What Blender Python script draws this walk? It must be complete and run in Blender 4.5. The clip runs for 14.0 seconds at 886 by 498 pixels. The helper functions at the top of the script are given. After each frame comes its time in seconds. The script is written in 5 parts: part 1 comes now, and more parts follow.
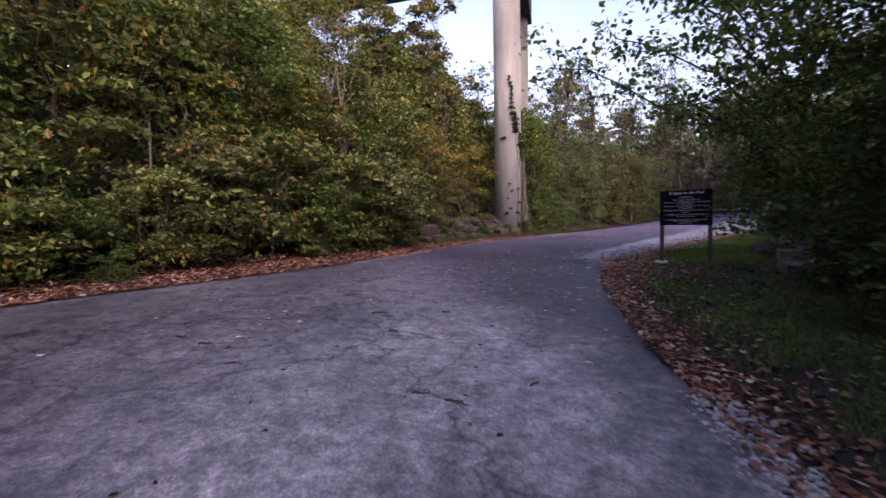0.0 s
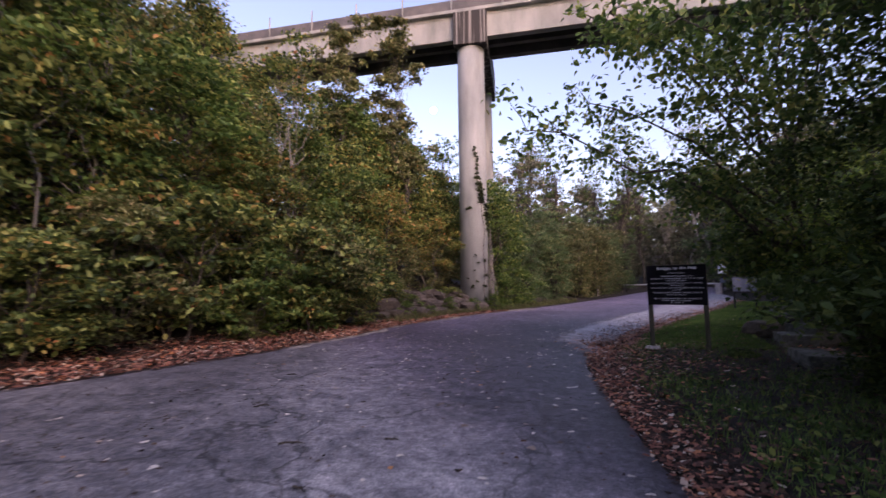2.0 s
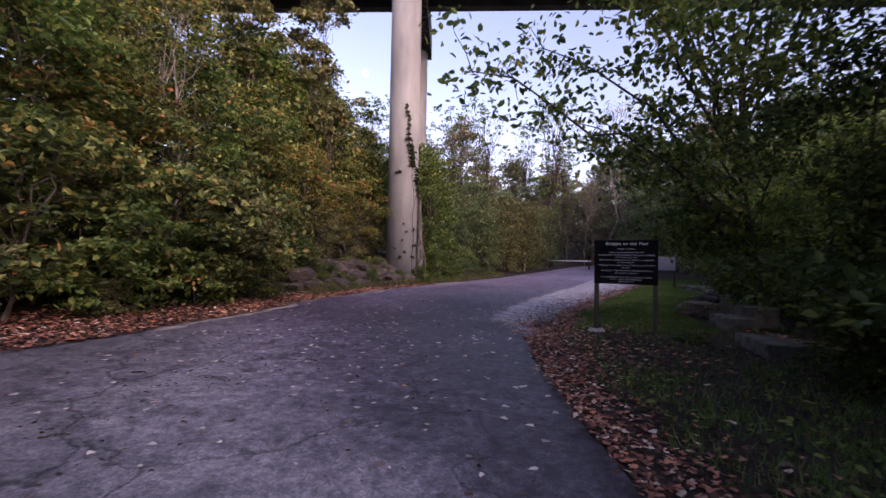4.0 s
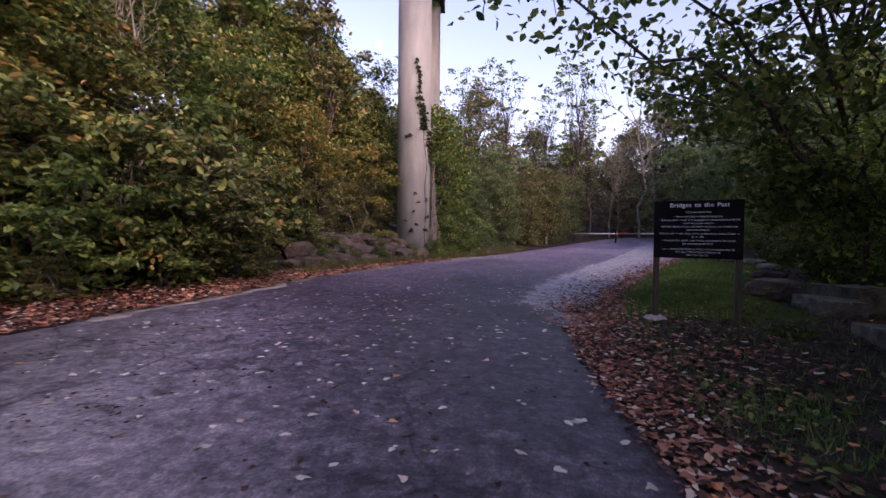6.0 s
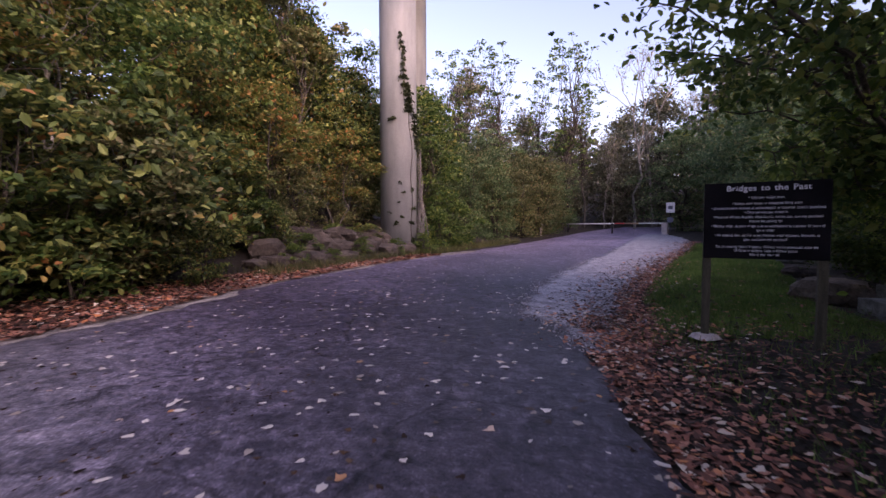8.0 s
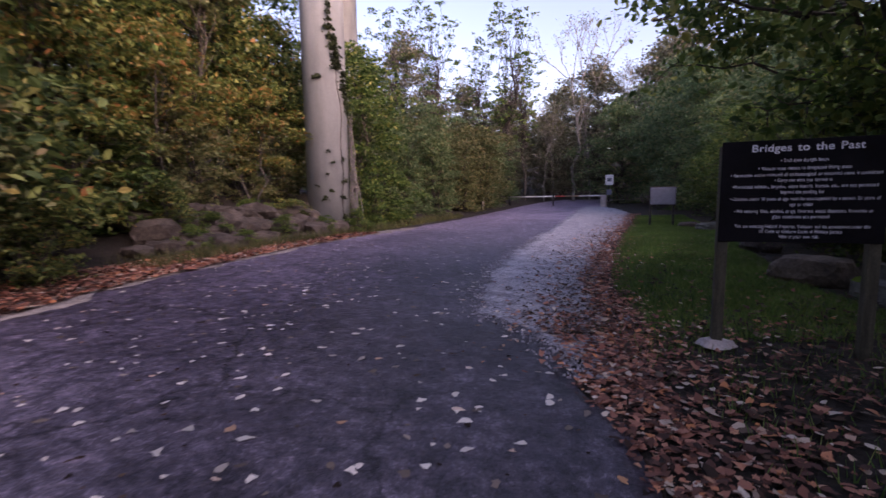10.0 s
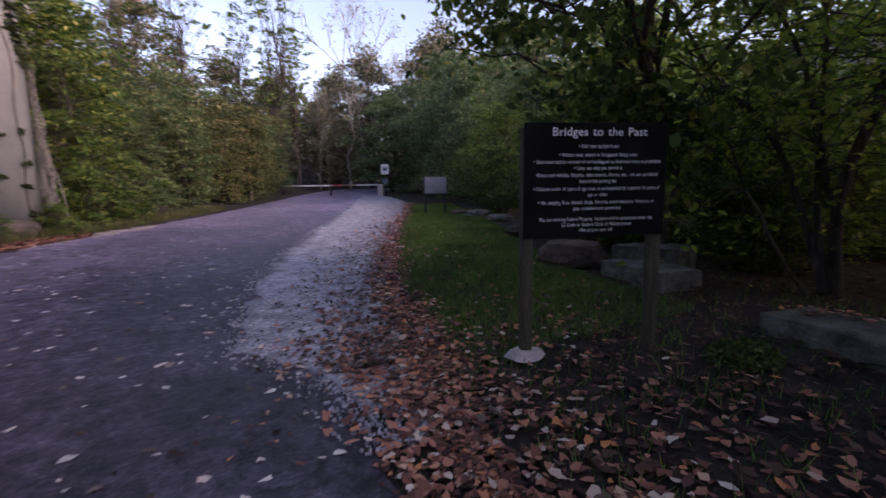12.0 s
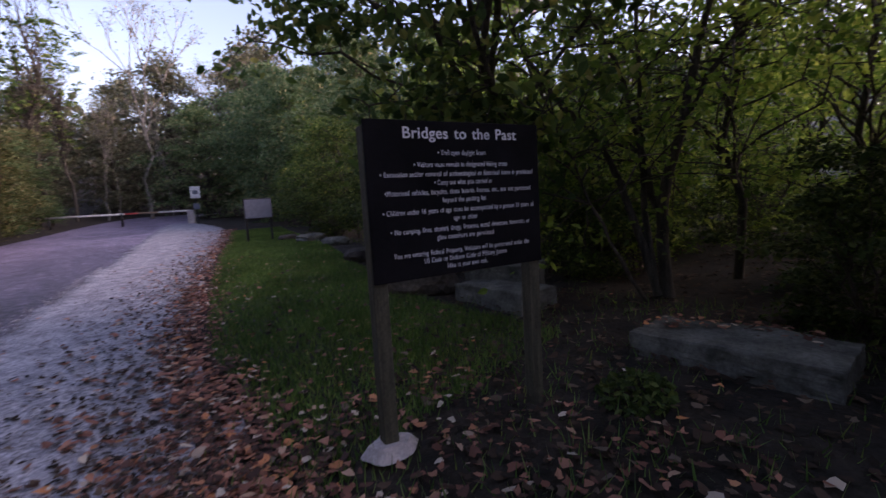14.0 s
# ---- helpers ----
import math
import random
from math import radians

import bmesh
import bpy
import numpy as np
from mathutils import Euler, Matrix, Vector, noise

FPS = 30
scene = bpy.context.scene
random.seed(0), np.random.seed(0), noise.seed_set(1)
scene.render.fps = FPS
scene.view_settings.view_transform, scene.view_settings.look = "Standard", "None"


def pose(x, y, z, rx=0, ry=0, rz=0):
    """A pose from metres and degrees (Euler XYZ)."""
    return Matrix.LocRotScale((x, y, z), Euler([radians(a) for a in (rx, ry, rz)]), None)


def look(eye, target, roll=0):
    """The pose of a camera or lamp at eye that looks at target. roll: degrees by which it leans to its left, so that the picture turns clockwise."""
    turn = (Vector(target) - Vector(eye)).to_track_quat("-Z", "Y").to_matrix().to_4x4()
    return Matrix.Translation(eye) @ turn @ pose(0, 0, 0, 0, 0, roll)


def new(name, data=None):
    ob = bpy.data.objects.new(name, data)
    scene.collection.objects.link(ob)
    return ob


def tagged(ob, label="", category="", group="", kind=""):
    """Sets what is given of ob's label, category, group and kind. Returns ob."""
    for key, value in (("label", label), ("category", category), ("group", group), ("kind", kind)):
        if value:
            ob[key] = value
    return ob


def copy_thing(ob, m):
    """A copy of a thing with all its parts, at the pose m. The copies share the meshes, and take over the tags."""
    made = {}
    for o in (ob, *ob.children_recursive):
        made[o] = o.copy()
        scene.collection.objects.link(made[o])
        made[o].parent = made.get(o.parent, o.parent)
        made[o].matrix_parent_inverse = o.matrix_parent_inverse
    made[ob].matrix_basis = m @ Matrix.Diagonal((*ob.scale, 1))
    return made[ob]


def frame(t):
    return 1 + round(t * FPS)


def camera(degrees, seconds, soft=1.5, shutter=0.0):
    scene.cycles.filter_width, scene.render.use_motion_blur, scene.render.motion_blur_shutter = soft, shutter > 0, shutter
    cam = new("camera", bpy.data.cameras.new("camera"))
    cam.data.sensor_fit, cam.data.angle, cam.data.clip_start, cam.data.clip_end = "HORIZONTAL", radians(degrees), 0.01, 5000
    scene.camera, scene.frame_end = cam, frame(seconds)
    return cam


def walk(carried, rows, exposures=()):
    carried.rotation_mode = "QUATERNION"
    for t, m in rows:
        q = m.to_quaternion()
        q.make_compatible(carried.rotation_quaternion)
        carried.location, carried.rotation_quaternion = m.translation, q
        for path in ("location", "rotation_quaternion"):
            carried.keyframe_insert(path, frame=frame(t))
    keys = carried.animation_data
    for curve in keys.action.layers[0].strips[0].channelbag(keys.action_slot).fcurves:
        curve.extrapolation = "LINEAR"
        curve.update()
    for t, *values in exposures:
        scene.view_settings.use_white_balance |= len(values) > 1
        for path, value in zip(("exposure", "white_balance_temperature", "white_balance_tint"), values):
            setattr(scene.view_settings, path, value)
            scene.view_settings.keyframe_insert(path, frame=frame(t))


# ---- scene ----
cam = camera(90.6, 14.0, shutter=0.5)
PATH = [
    (0, (0.441, -1.366, 1.352), (-0.222, 0.516, 1.223), -1.1),
    (0.5, (0.294, -0.896, 1.393), (-0.447, 0.959, 1.299), -0.8),
    (1, (0.146, -0.422, 1.436), (-0.51, 1.467, 1.428), -1.8),
    (1.5, (0.078, 0.009, 1.468), (-0.547, 1.905, 1.595), -1.9),
    (2, (0.022, 0.425, 1.493), (-0.485, 2.35, 1.682), -0.6),
    (2.5, (-0.06, 0.846, 1.518), (-0.393, 2.809, 1.704), 0.5),
    (3, (-0.093, 1.282, 1.508), (-0.386, 3.254, 1.669), 0.7),
    (3.5, (-0.182, 1.695, 1.49), (-0.399, 3.681, 1.599), 1.3),
    (3.7, (-0.241, 1.869, 1.5), (-0.421, 3.859, 1.588), 1.2),
    (5.8, (-0.443, 4.015, 1.408), (-0.708, 5.997, 1.364), 0.3),
    (6, (-0.439, 4.182, 1.41), (-0.699, 6.164, 1.355), 0.6),
    (6.5, (-0.489, 4.619, 1.412), (-0.674, 6.609, 1.349), 0.1),
    (7, (-0.518, 5.018, 1.399), (-0.712, 7.007, 1.322), 0.2),
    (7.2, (-0.517, 5.194, 1.42), (-0.739, 7.18, 1.34), -0.1),
    (9.3, (-0.685, 7.145, 1.515), (-0.854, 9.132, 1.368), -0.1),
    (9.5, (-0.684, 7.287, 1.521), (-0.806, 9.277, 1.359), -0.7),
    (10, (-0.636, 7.692, 1.514), (-0.586, 9.68, 1.3), -0.7),
    (10.5, (-0.569, 8.05, 1.503), (-0.269, 10.015, 1.279), -0.1),
    (11, (-0.486, 8.366, 1.541), (0.124, 10.257, 1.312), -0.1),
    (11.5, (-0.363, 8.686, 1.525), (0.429, 10.505, 1.272), -0.7),
    (12, (-0.263, 8.979, 1.527), (0.717, 10.701, 1.251), -0.9),
    (12.5, (-0.131, 9.272, 1.536), (1.049, 10.861, 1.253), -1.7),
    (13, (0.079, 9.492, 1.55), (1.362, 11.003, 1.286), -2.9),
    (13.5, (0.295, 9.681, 1.569), (1.694, 11.088, 1.316), -3.0),
    (14, (0.426, 9.881, 1.565), (1.964, 11.14, 1.342), -3.4),
]
walk(cam, [(t, look(eye, target, roll)) for t, eye, target, roll in PATH],
     exposures=[(0.0, 1.76, 7200, 44), (1.5, 1.68, 7200, 44), (3.0, 1.57, 7200, 47), (6.5, 1.66, 7200, 50), (9.5, 1.7, 7200, 49), (11.5, 1.68, 7200, 44), (14.0, 1.74, 7200, 43)])

# ---- world and sun ----
world = bpy.data.worlds.new("world")
scene.world = world
world.use_nodes = True
wn = world.node_tree
sky = wn.nodes.new("ShaderNodeTexSky")
sky.sky_type = 'NISHITA'
sky.sun_disc = False
sky.sun_elevation = radians(14)
sky.sun_rotation = radians(140)
sky.air_density = 1.0
sky.dust_density = 2.0
sky.ozone_density = 1.6
wn.links.new(sky.outputs[0], wn.nodes["Background"].inputs[0])
wn.nodes["Background"].inputs[1].default_value = 0.15
sun = new("sun", bpy.data.lights.new("sun", "SUN"))
sun.data.energy = 0.75
sun.data.angle = radians(40)
sun.data.color = (1.0, 0.97, 0.93)
sun.matrix_world = look((11, -13, 12), (0, 0, 0))


# ---- materials ----
def mat(name):
    m = bpy.data.materials.new(name)
    m.use_nodes = True
    nt = m.node_tree
    return m, nt, nt.nodes["Principled BSDF"]


def node(nt, kind, **values):
    n = nt.nodes.new(kind)
    for key, value in values.items():
        n.inputs[key.replace("_", " ")].default_value = value
    return n


def ramp(nt, fac, stops, interp='LINEAR'):
    n = nt.nodes.new("ShaderNodeValToRGB")
    n.color_ramp.interpolation = interp
    el = n.color_ramp.elements
    while len(el) < len(stops):
        el.new(0.5)
    for e, (p, c) in zip(el, stops):
        e.position = p
        e.color = (*c, 1)
    nt.links.new(fac, n.inputs[0])
    return n.outputs[0]


def noise_of(nt, scale, detail=6, rough=0.6, stretch=None):
    tc = nt.nodes.new("ShaderNodeNewGeometry")
    src = tc.outputs["Position"]
    if stretch:
        mp = nt.nodes.new("ShaderNodeMapping")
        mp.inputs["Scale"].default_value = stretch
        nt.links.new(src, mp.inputs[0])
        src = mp.outputs[0]
    n = node(nt, "ShaderNodeTexNoise", Scale=scale, Detail=detail, Roughness=rough)
    nt.links.new(src, n.inputs["Vector"])
    return n.outputs["Fac"]


def mixed(nt, a, b, fac, mode='MIX'):
    n = nt.nodes.new("ShaderNodeMix")
    n.data_type = 'RGBA'
    n.blend_type = mode
    for sock, v in ((n.inputs[6], a), (n.inputs[7], b)):
        if isinstance(v, tuple):
            sock.default_value = (*v, 1)
        else:
            nt.links.new(v, sock)
    if isinstance(fac, float):
        n.inputs[0].default_value = fac
    else:
        nt.links.new(fac, n.inputs[0])
    return n.outputs[2]


def node_math(nt, op, a, v):
    n = nt.nodes.new("ShaderNodeMath")
    n.operation = op
    nt.links.new(a, n.inputs[0])
    n.inputs[1].default_value = v
    return n.outputs[0]


def bump(nt, p, height, strength, distance):
    b = node(nt, "ShaderNodeBump", Strength=strength, Distance=distance)
    nt.links.new(height, b.inputs["Height"])
    nt.links.new(b.outputs[0], p.inputs["Normal"])


def surface(name, dark, light, scale, rough=0.85, fine=60.0, bump_d=0.004, stops=(0.35, 0.65), speck=0.35, stretch=None, metal=0.0, spec=0.4):
    """A rough surface with stains at a large scale and grain at a fine one."""
    m, nt, p = mat(name)
    base = ramp(nt, noise_of(nt, scale, stretch=stretch), [(stops[0], dark), (stops[1], light)])
    grain = noise_of(nt, fine, 3, 0.7)
    g = ramp(nt, grain, [(0.3, (1 - speck,) * 3), (0.7, (1 + speck,) * 3)])
    nt.links.new(mixed(nt, base, g, 1.0, 'MULTIPLY'), p.inputs["Base Color"])
    p.inputs["Roughness"].default_value = rough
    p.inputs["Metallic"].default_value = metal
    p.inputs["Specular IOR Level"].default_value = spec
    bump(nt, p, grain, 0.6, bump_d)
    return m


def leaf_material(name, stops, trans=0.35, rough=0.55):
    m, nt, p = mat(name)
    geo = nt.nodes.new("ShaderNodeNewGeometry")
    hue = ramp(nt, geo.outputs["Random Per Island"], stops)
    patch = ramp(nt, noise_of(nt, 0.7, 2), [(0.3, (0.6, 0.62, 0.6)), (0.7, (1.25, 1.2, 1.1))])
    col = mixed(nt, hue, patch, 1.0, 'MULTIPLY')
    nt.links.new(col, p.inputs["Base Color"])
    p.inputs["Roughness"].default_value = rough
    p.inputs["Specular IOR Level"].default_value = 0.3
    tr = nt.nodes.new("ShaderNodeBsdfTranslucent")
    nt.links.new(col, tr.inputs["Color"])
    mx = nt.nodes.new("ShaderNodeMixShader")
    mx.inputs[0].default_value = trans
    nt.links.new(p.outputs[0], mx.inputs[1])
    nt.links.new(tr.outputs[0], mx.inputs[2])
    nt.links.new(mx.outputs[0], nt.nodes["Material Output"].inputs["Surface"])
    return m


def plain(name, colour, rough=0.6, metal=0.0):
    m, nt, p = mat(name)
    c = ramp(nt, noise_of(nt, 9, 4), [(0.3, tuple(v * 0.8 for v in colour)), (0.7, tuple(min(1, v * 1.15) for v in colour))])
    nt.links.new(c, p.inputs["Base Color"])
    p.inputs["Roughness"].default_value = rough
    p.inputs["Metallic"].default_value = metal
    return m


# asphalt: worn patches, grain, fine cracks
ASPHALT, nt, p = mat("asphalt")
big = ramp(nt, noise_of(nt, 0.35, 5), [(0.35, (0.046, 0.043, 0.0545)), (0.65, (0.086, 0.0805, 0.0975))])
mid = ramp(nt, noise_of(nt, 2.2, 6, 0.65), [(0.3, (0.55, 0.55, 0.56)), (0.48, (0.95, 0.95, 0.95)), (0.7, (1.3, 1.28, 1.25))])
grain = noise_of(nt, 85, 3, 0.75)
gcol = ramp(nt, grain, [(0.3, (0.6, 0.6, 0.6)), (0.55, (1, 1, 1)), (0.75, (1.7, 1.65, 1.6))])
vor = nt.nodes.new("ShaderNodeTexVoronoi")
vor.feature = 'DISTANCE_TO_EDGE'
vor.inputs["Scale"].default_value = 0.42
geo = nt.nodes.new("ShaderNodeNewGeometry")
wob = node(nt, "ShaderNodeTexNoise", Scale=1.7, Detail=5.0)
nt.links.new(geo.outputs["Position"], wob.inputs["Vector"])
add = nt.nodes.new("ShaderNodeVectorMath")
add.operation = 'ADD'
nt.links.new(geo.outputs["Position"], add.inputs[0])
nt.links.new(wob.outputs["Color"], add.inputs[1])
nt.links.new(add.outputs[0], vor.inputs["Vector"])
crack = ramp(nt, vor.outputs["Distance"], [(0.0, (0.2, 0.2, 0.2)), (0.008, (0.6, 0.6, 0.6)), (0.016, (1, 1, 1))])
patchy = ramp(nt, noise_of(nt, 13, 4, 0.7), [(0.3, (0.6, 0.6, 0.61)), (0.48, (1, 1, 1)), (0.72, (1.5, 1.48, 1.46))])
speckle = ramp(nt, noise_of(nt, 40, 2, 0.6), [(0.32, (0.68, 0.68, 0.69)), (0.5, (1, 1, 1)), (0.68, (1.35, 1.34, 1.32))])
lumps = noise_of(nt, 5.5, 5, 0.75)
patchy = mixed(nt, mixed(nt, patchy, speckle, 1.0, 'MULTIPLY'), ramp(nt, lumps, [(0.36, (0.62, 0.62, 0.64)), (0.5, (1, 1, 1)), (0.64, (1.35, 1.33, 1.31))]), 1.0, 'MULTIPLY')
col = mixed(nt, mixed(nt, mixed(nt, mixed(nt, big, mid, 1.0, 'MULTIPLY'), gcol, 1.0, 'MULTIPLY'), patchy, 1.0, 'MULTIPLY'), crack, 0.8, 'MULTIPLY')
# old bleached asphalt up to a slanting seam, then a dark resurfaced stretch
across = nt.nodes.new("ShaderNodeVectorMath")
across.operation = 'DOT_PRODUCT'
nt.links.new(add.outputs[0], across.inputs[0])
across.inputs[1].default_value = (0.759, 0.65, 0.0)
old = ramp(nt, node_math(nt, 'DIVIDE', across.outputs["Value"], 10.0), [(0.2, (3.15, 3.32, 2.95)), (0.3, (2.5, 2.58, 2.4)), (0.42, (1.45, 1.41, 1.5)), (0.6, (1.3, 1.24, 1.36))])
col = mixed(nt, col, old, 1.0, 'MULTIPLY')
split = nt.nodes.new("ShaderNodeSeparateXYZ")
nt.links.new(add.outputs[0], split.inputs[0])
# the wheel-worn middle of the old surface is bleached, its outer side darker
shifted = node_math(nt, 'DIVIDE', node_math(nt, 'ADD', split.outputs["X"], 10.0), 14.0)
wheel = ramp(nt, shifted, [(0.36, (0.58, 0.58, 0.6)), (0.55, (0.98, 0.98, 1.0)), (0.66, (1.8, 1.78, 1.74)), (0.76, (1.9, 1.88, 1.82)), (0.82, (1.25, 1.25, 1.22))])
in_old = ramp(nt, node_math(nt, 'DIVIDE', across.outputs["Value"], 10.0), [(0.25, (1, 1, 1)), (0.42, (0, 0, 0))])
# darker towards the near end, slightly paler further along
along_tone = ramp(nt, node_math(nt, 'DIVIDE', split.outputs["Y"], 10.0), [(0.1, (0.8, 0.8, 0.82)), (0.35, (1, 1, 1)), (0.7, (1.08, 1.06, 1.08))])
wheel = mixed(nt, wheel, along_tone, 1.0, 'MULTIPLY')
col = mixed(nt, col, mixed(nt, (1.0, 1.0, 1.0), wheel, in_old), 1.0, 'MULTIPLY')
# darker newer stretch, then the sky's grazing sheen painted in beyond it
dark_to_sheen = ramp(nt, node_math(nt, 'DIVIDE', split.outputs["Y"], 40.0), [(0.25, (0.95, 0.95, 0.95)), (0.31, (0.68, 0.66, 0.69)), (0.37, (0.82, 0.79, 0.84)), (0.5, (1.25, 1.22, 1.3)), (0.62, (2.0, 1.95, 2.1)), (0.85, (3.6, 3.5, 3.75))])
col = mixed(nt, col, dark_to_sheen, 1.0, 'MULTIPLY')
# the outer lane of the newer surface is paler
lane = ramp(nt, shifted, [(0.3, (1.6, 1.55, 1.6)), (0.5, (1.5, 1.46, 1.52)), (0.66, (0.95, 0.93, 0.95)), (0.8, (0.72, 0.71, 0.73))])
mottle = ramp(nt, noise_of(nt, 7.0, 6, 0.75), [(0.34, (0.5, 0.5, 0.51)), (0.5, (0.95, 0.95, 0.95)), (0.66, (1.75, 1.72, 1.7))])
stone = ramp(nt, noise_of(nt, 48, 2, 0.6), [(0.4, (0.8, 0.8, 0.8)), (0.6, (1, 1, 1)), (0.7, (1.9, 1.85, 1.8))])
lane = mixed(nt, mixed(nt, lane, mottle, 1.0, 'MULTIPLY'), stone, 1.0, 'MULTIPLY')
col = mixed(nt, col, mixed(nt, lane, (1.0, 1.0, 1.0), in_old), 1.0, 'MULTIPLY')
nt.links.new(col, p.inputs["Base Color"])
p.inputs["Roughness"].default_value = 0.5
p.inputs["Specular IOR Level"].default_value = 0.35
relief = nt.nodes.new("ShaderNodeMath")
relief.operation = 'MULTIPLY_ADD'
nt.links.new(noise_of(nt, 17, 3, 0.6), relief.inputs[0])
relief.inputs[1].default_value = 3.0
nt.links.new(grain, relief.inputs[2])
bump(nt, p, relief.outputs[0], 0.6, 0.009)

GRAVEL = surface("pale_gravel", (0.16, 0.158, 0.185), (0.45, 0.436, 0.48), 3.5, 0.9, 26, 0.03, stops=(0.25, 0.68), speck=0.7)
DUST = surface("dusty_shoulder", (0.13, 0.112, 0.104), (0.32, 0.28, 0.26), 2.5, 0.9, 40, 0.01, speck=0.45)
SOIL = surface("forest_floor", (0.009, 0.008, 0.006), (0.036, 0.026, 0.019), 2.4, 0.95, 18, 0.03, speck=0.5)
CONCRETE = surface("weathered_concrete", (0.15, 0.161, 0.168), (0.275, 0.286, 0.292), 0.6, 0.8, 30, 0.003, speck=0.14, stretch=(1.5, 1.5, 0.35))
STAINED = surface("rain_stained_concrete", (0.022, 0.02, 0.022), (0.27, 0.26, 0.262), 1.1, 0.8, 30, 0.003, stops=(0.5, 0.68), speck=0.15, stretch=(3, 3, 0.06))
STEEL = surface("dark_girder_steel", (0.05, 0.048, 0.055), (0.1, 0.095, 0.1), 0.8, 0.6, 30, 0.001, speck=0.2)
ROCK = surface("brown_grey_rock", (0.027, 0.021, 0.018), (0.1, 0.08, 0.068), 2.6, 0.95, 16, 0.05, speck=0.4)
LIMESTONE = surface("pale_limestone", (0.16, 0.145, 0.125), (0.42, 0.4, 0.37), 0.5, 0.95, 8, 0.08, speck=0.3, stretch=(1, 1, 2.5))
SANDSTONE = surface("tan_sandstone", (0.05, 0.038, 0.03), (0.14, 0.108, 0.082), 2.2, 0.95, 18, 0.03, speck=0.35)
SLAB = surface("lichened_limestone", (0.052, 0.055, 0.046), (0.175, 0.174, 0.155), 3.0, 0.9, 26, 0.012, speck=0.35)
BARK = surface("grey_brown_bark", (0.03, 0.026, 0.022), (0.1, 0.085, 0.07), 5.0, 0.95, 40, 0.012, speck=0.4, stretch=(3, 3, 0.5))
PALEBARK = surface("pale_bark", (0.12, 0.11, 0.095), (0.27, 0.25, 0.22), 3.0, 0.9, 30, 0.006, speck=0.2)
WOOD = surface("weathered_post_wood", (0.04, 0.037, 0.024), (0.09, 0.083, 0.055), 4.0, 0.85, 50, 0.003, speck=0.3, stretch=(8, 8, 0.6))
BLACK = surface("black_sign_paint", (0.006, 0.006, 0.007), (0.012, 0.011, 0.013), 2.0, 0.6, 30, 0.0003, speck=0.1, spec=0.05)
WHITE = plain("white_lettering", (0.75, 0.75, 0.78), 0.6)
FOOTING = surface("white_concrete_footing", (0.38, 0.33, 0.32), (0.56, 0.49, 0.47), 5.0, 0.9, 40, 0.006, speck=0.2)
PANELMAT = plain("grey_blue_panel", (0.12, 0.14, 0.19), 0.6)
DARKMETAL = plain("dark_metal", (0.02, 0.02, 0.022), 0.5, 0.3)
SIGNWHITE = plain("white_sign_sheet", (0.7, 0.72, 0.76), 0.4)
GATEWHITE = plain("white_gate_paint", (0.72, 0.7, 0.68), 0.5)
GATERED = plain("red_gate_paint", (0.5, 0.06, 0.05), 0.5)
RUST = plain("weathered_gate_pipe", (0.28, 0.2, 0.13), 0.7)

LEAF_LEFT = leaf_material("autumn_leaves", [(0.0, (0.025, 0.048, 0.018)), (0.35, (0.08, 0.13, 0.04)), (0.65, (0.165, 0.225, 0.065)), (0.88, (0.34, 0.37, 0.115)), (0.95, (0.4, 0.31, 0.1)), (1.0, (0.42, 0.18, 0.07))], 0.38)
LEAF_ORANGE = leaf_material("orange_leaves", [(0.0, (0.08, 0.11, 0.025)), (0.5, (0.19, 0.22, 0.055)), (0.82, (0.32, 0.24, 0.08)), (1.0, (0.42, 0.17, 0.06))])
LEAF_GREEN = leaf_material("green_leaves", [(0.0, (0.03, 0.075, 0.022)), (0.5, (0.09, 0.165, 0.042)), (0.85, (0.19, 0.27, 0.07)), (1.0, (0.34, 0.34, 0.1))], 0.45)
LEAF_TAN = leaf_material("olive_tan_leaves", [(0.0, (0.06, 0.08, 0.032)), (0.5, (0.16, 0.185, 0.075)), (0.85, (0.27, 0.27, 0.13)), (1.0, (0.34, 0.25, 0.13))])
LEAF_DARK = leaf_material("dark_green_leaves", [(0.0, (0.025, 0.052, 0.016)), (0.6, (0.065, 0.115, 0.03)), (1.0, (0.14, 0.18, 0.05))], 0.42)
LEAF_LIME = leaf_material("yellow_green_leaves", [(0.0, (0.07, 0.16, 0.025)), (0.5, (0.19, 0.32, 0.055)), (1.0, (0.38, 0.46, 0.1))], 0.6)
LEAF_FAR = leaf_material("distant_foliage", [(0.0, (0.085, 0.105, 0.065)), (0.5, (0.14, 0.155, 0.095)), (0.85, (0.17, 0.16, 0.115)), (1.0, (0.19, 0.14, 0.12))], 0.2)
# leaves beyond the bridge: haze put into the colour as a paler, greyer green
LEAF_BEND = leaf_material("hazed_green_leaves", [(0.0, (0.065, 0.13, 0.062)), (0.5, (0.14, 0.23, 0.105)), (0.85, (0.235, 0.31, 0.15)), (1.0, (0.36, 0.33, 0.17))], 0.5)
GRASS_DULL = leaf_material("rough_verge_grass", [(0.0, (0.04, 0.055, 0.02)), (0.6, (0.09, 0.105, 0.04)), (1.0, (0.2, 0.17, 0.08))], 0.3)
LEAF_IVY = leaf_material("ivy_leaves", [(0.0, (0.015, 0.026, 0.01)), (1.0, (0.045, 0.06, 0.02))], 0.2)
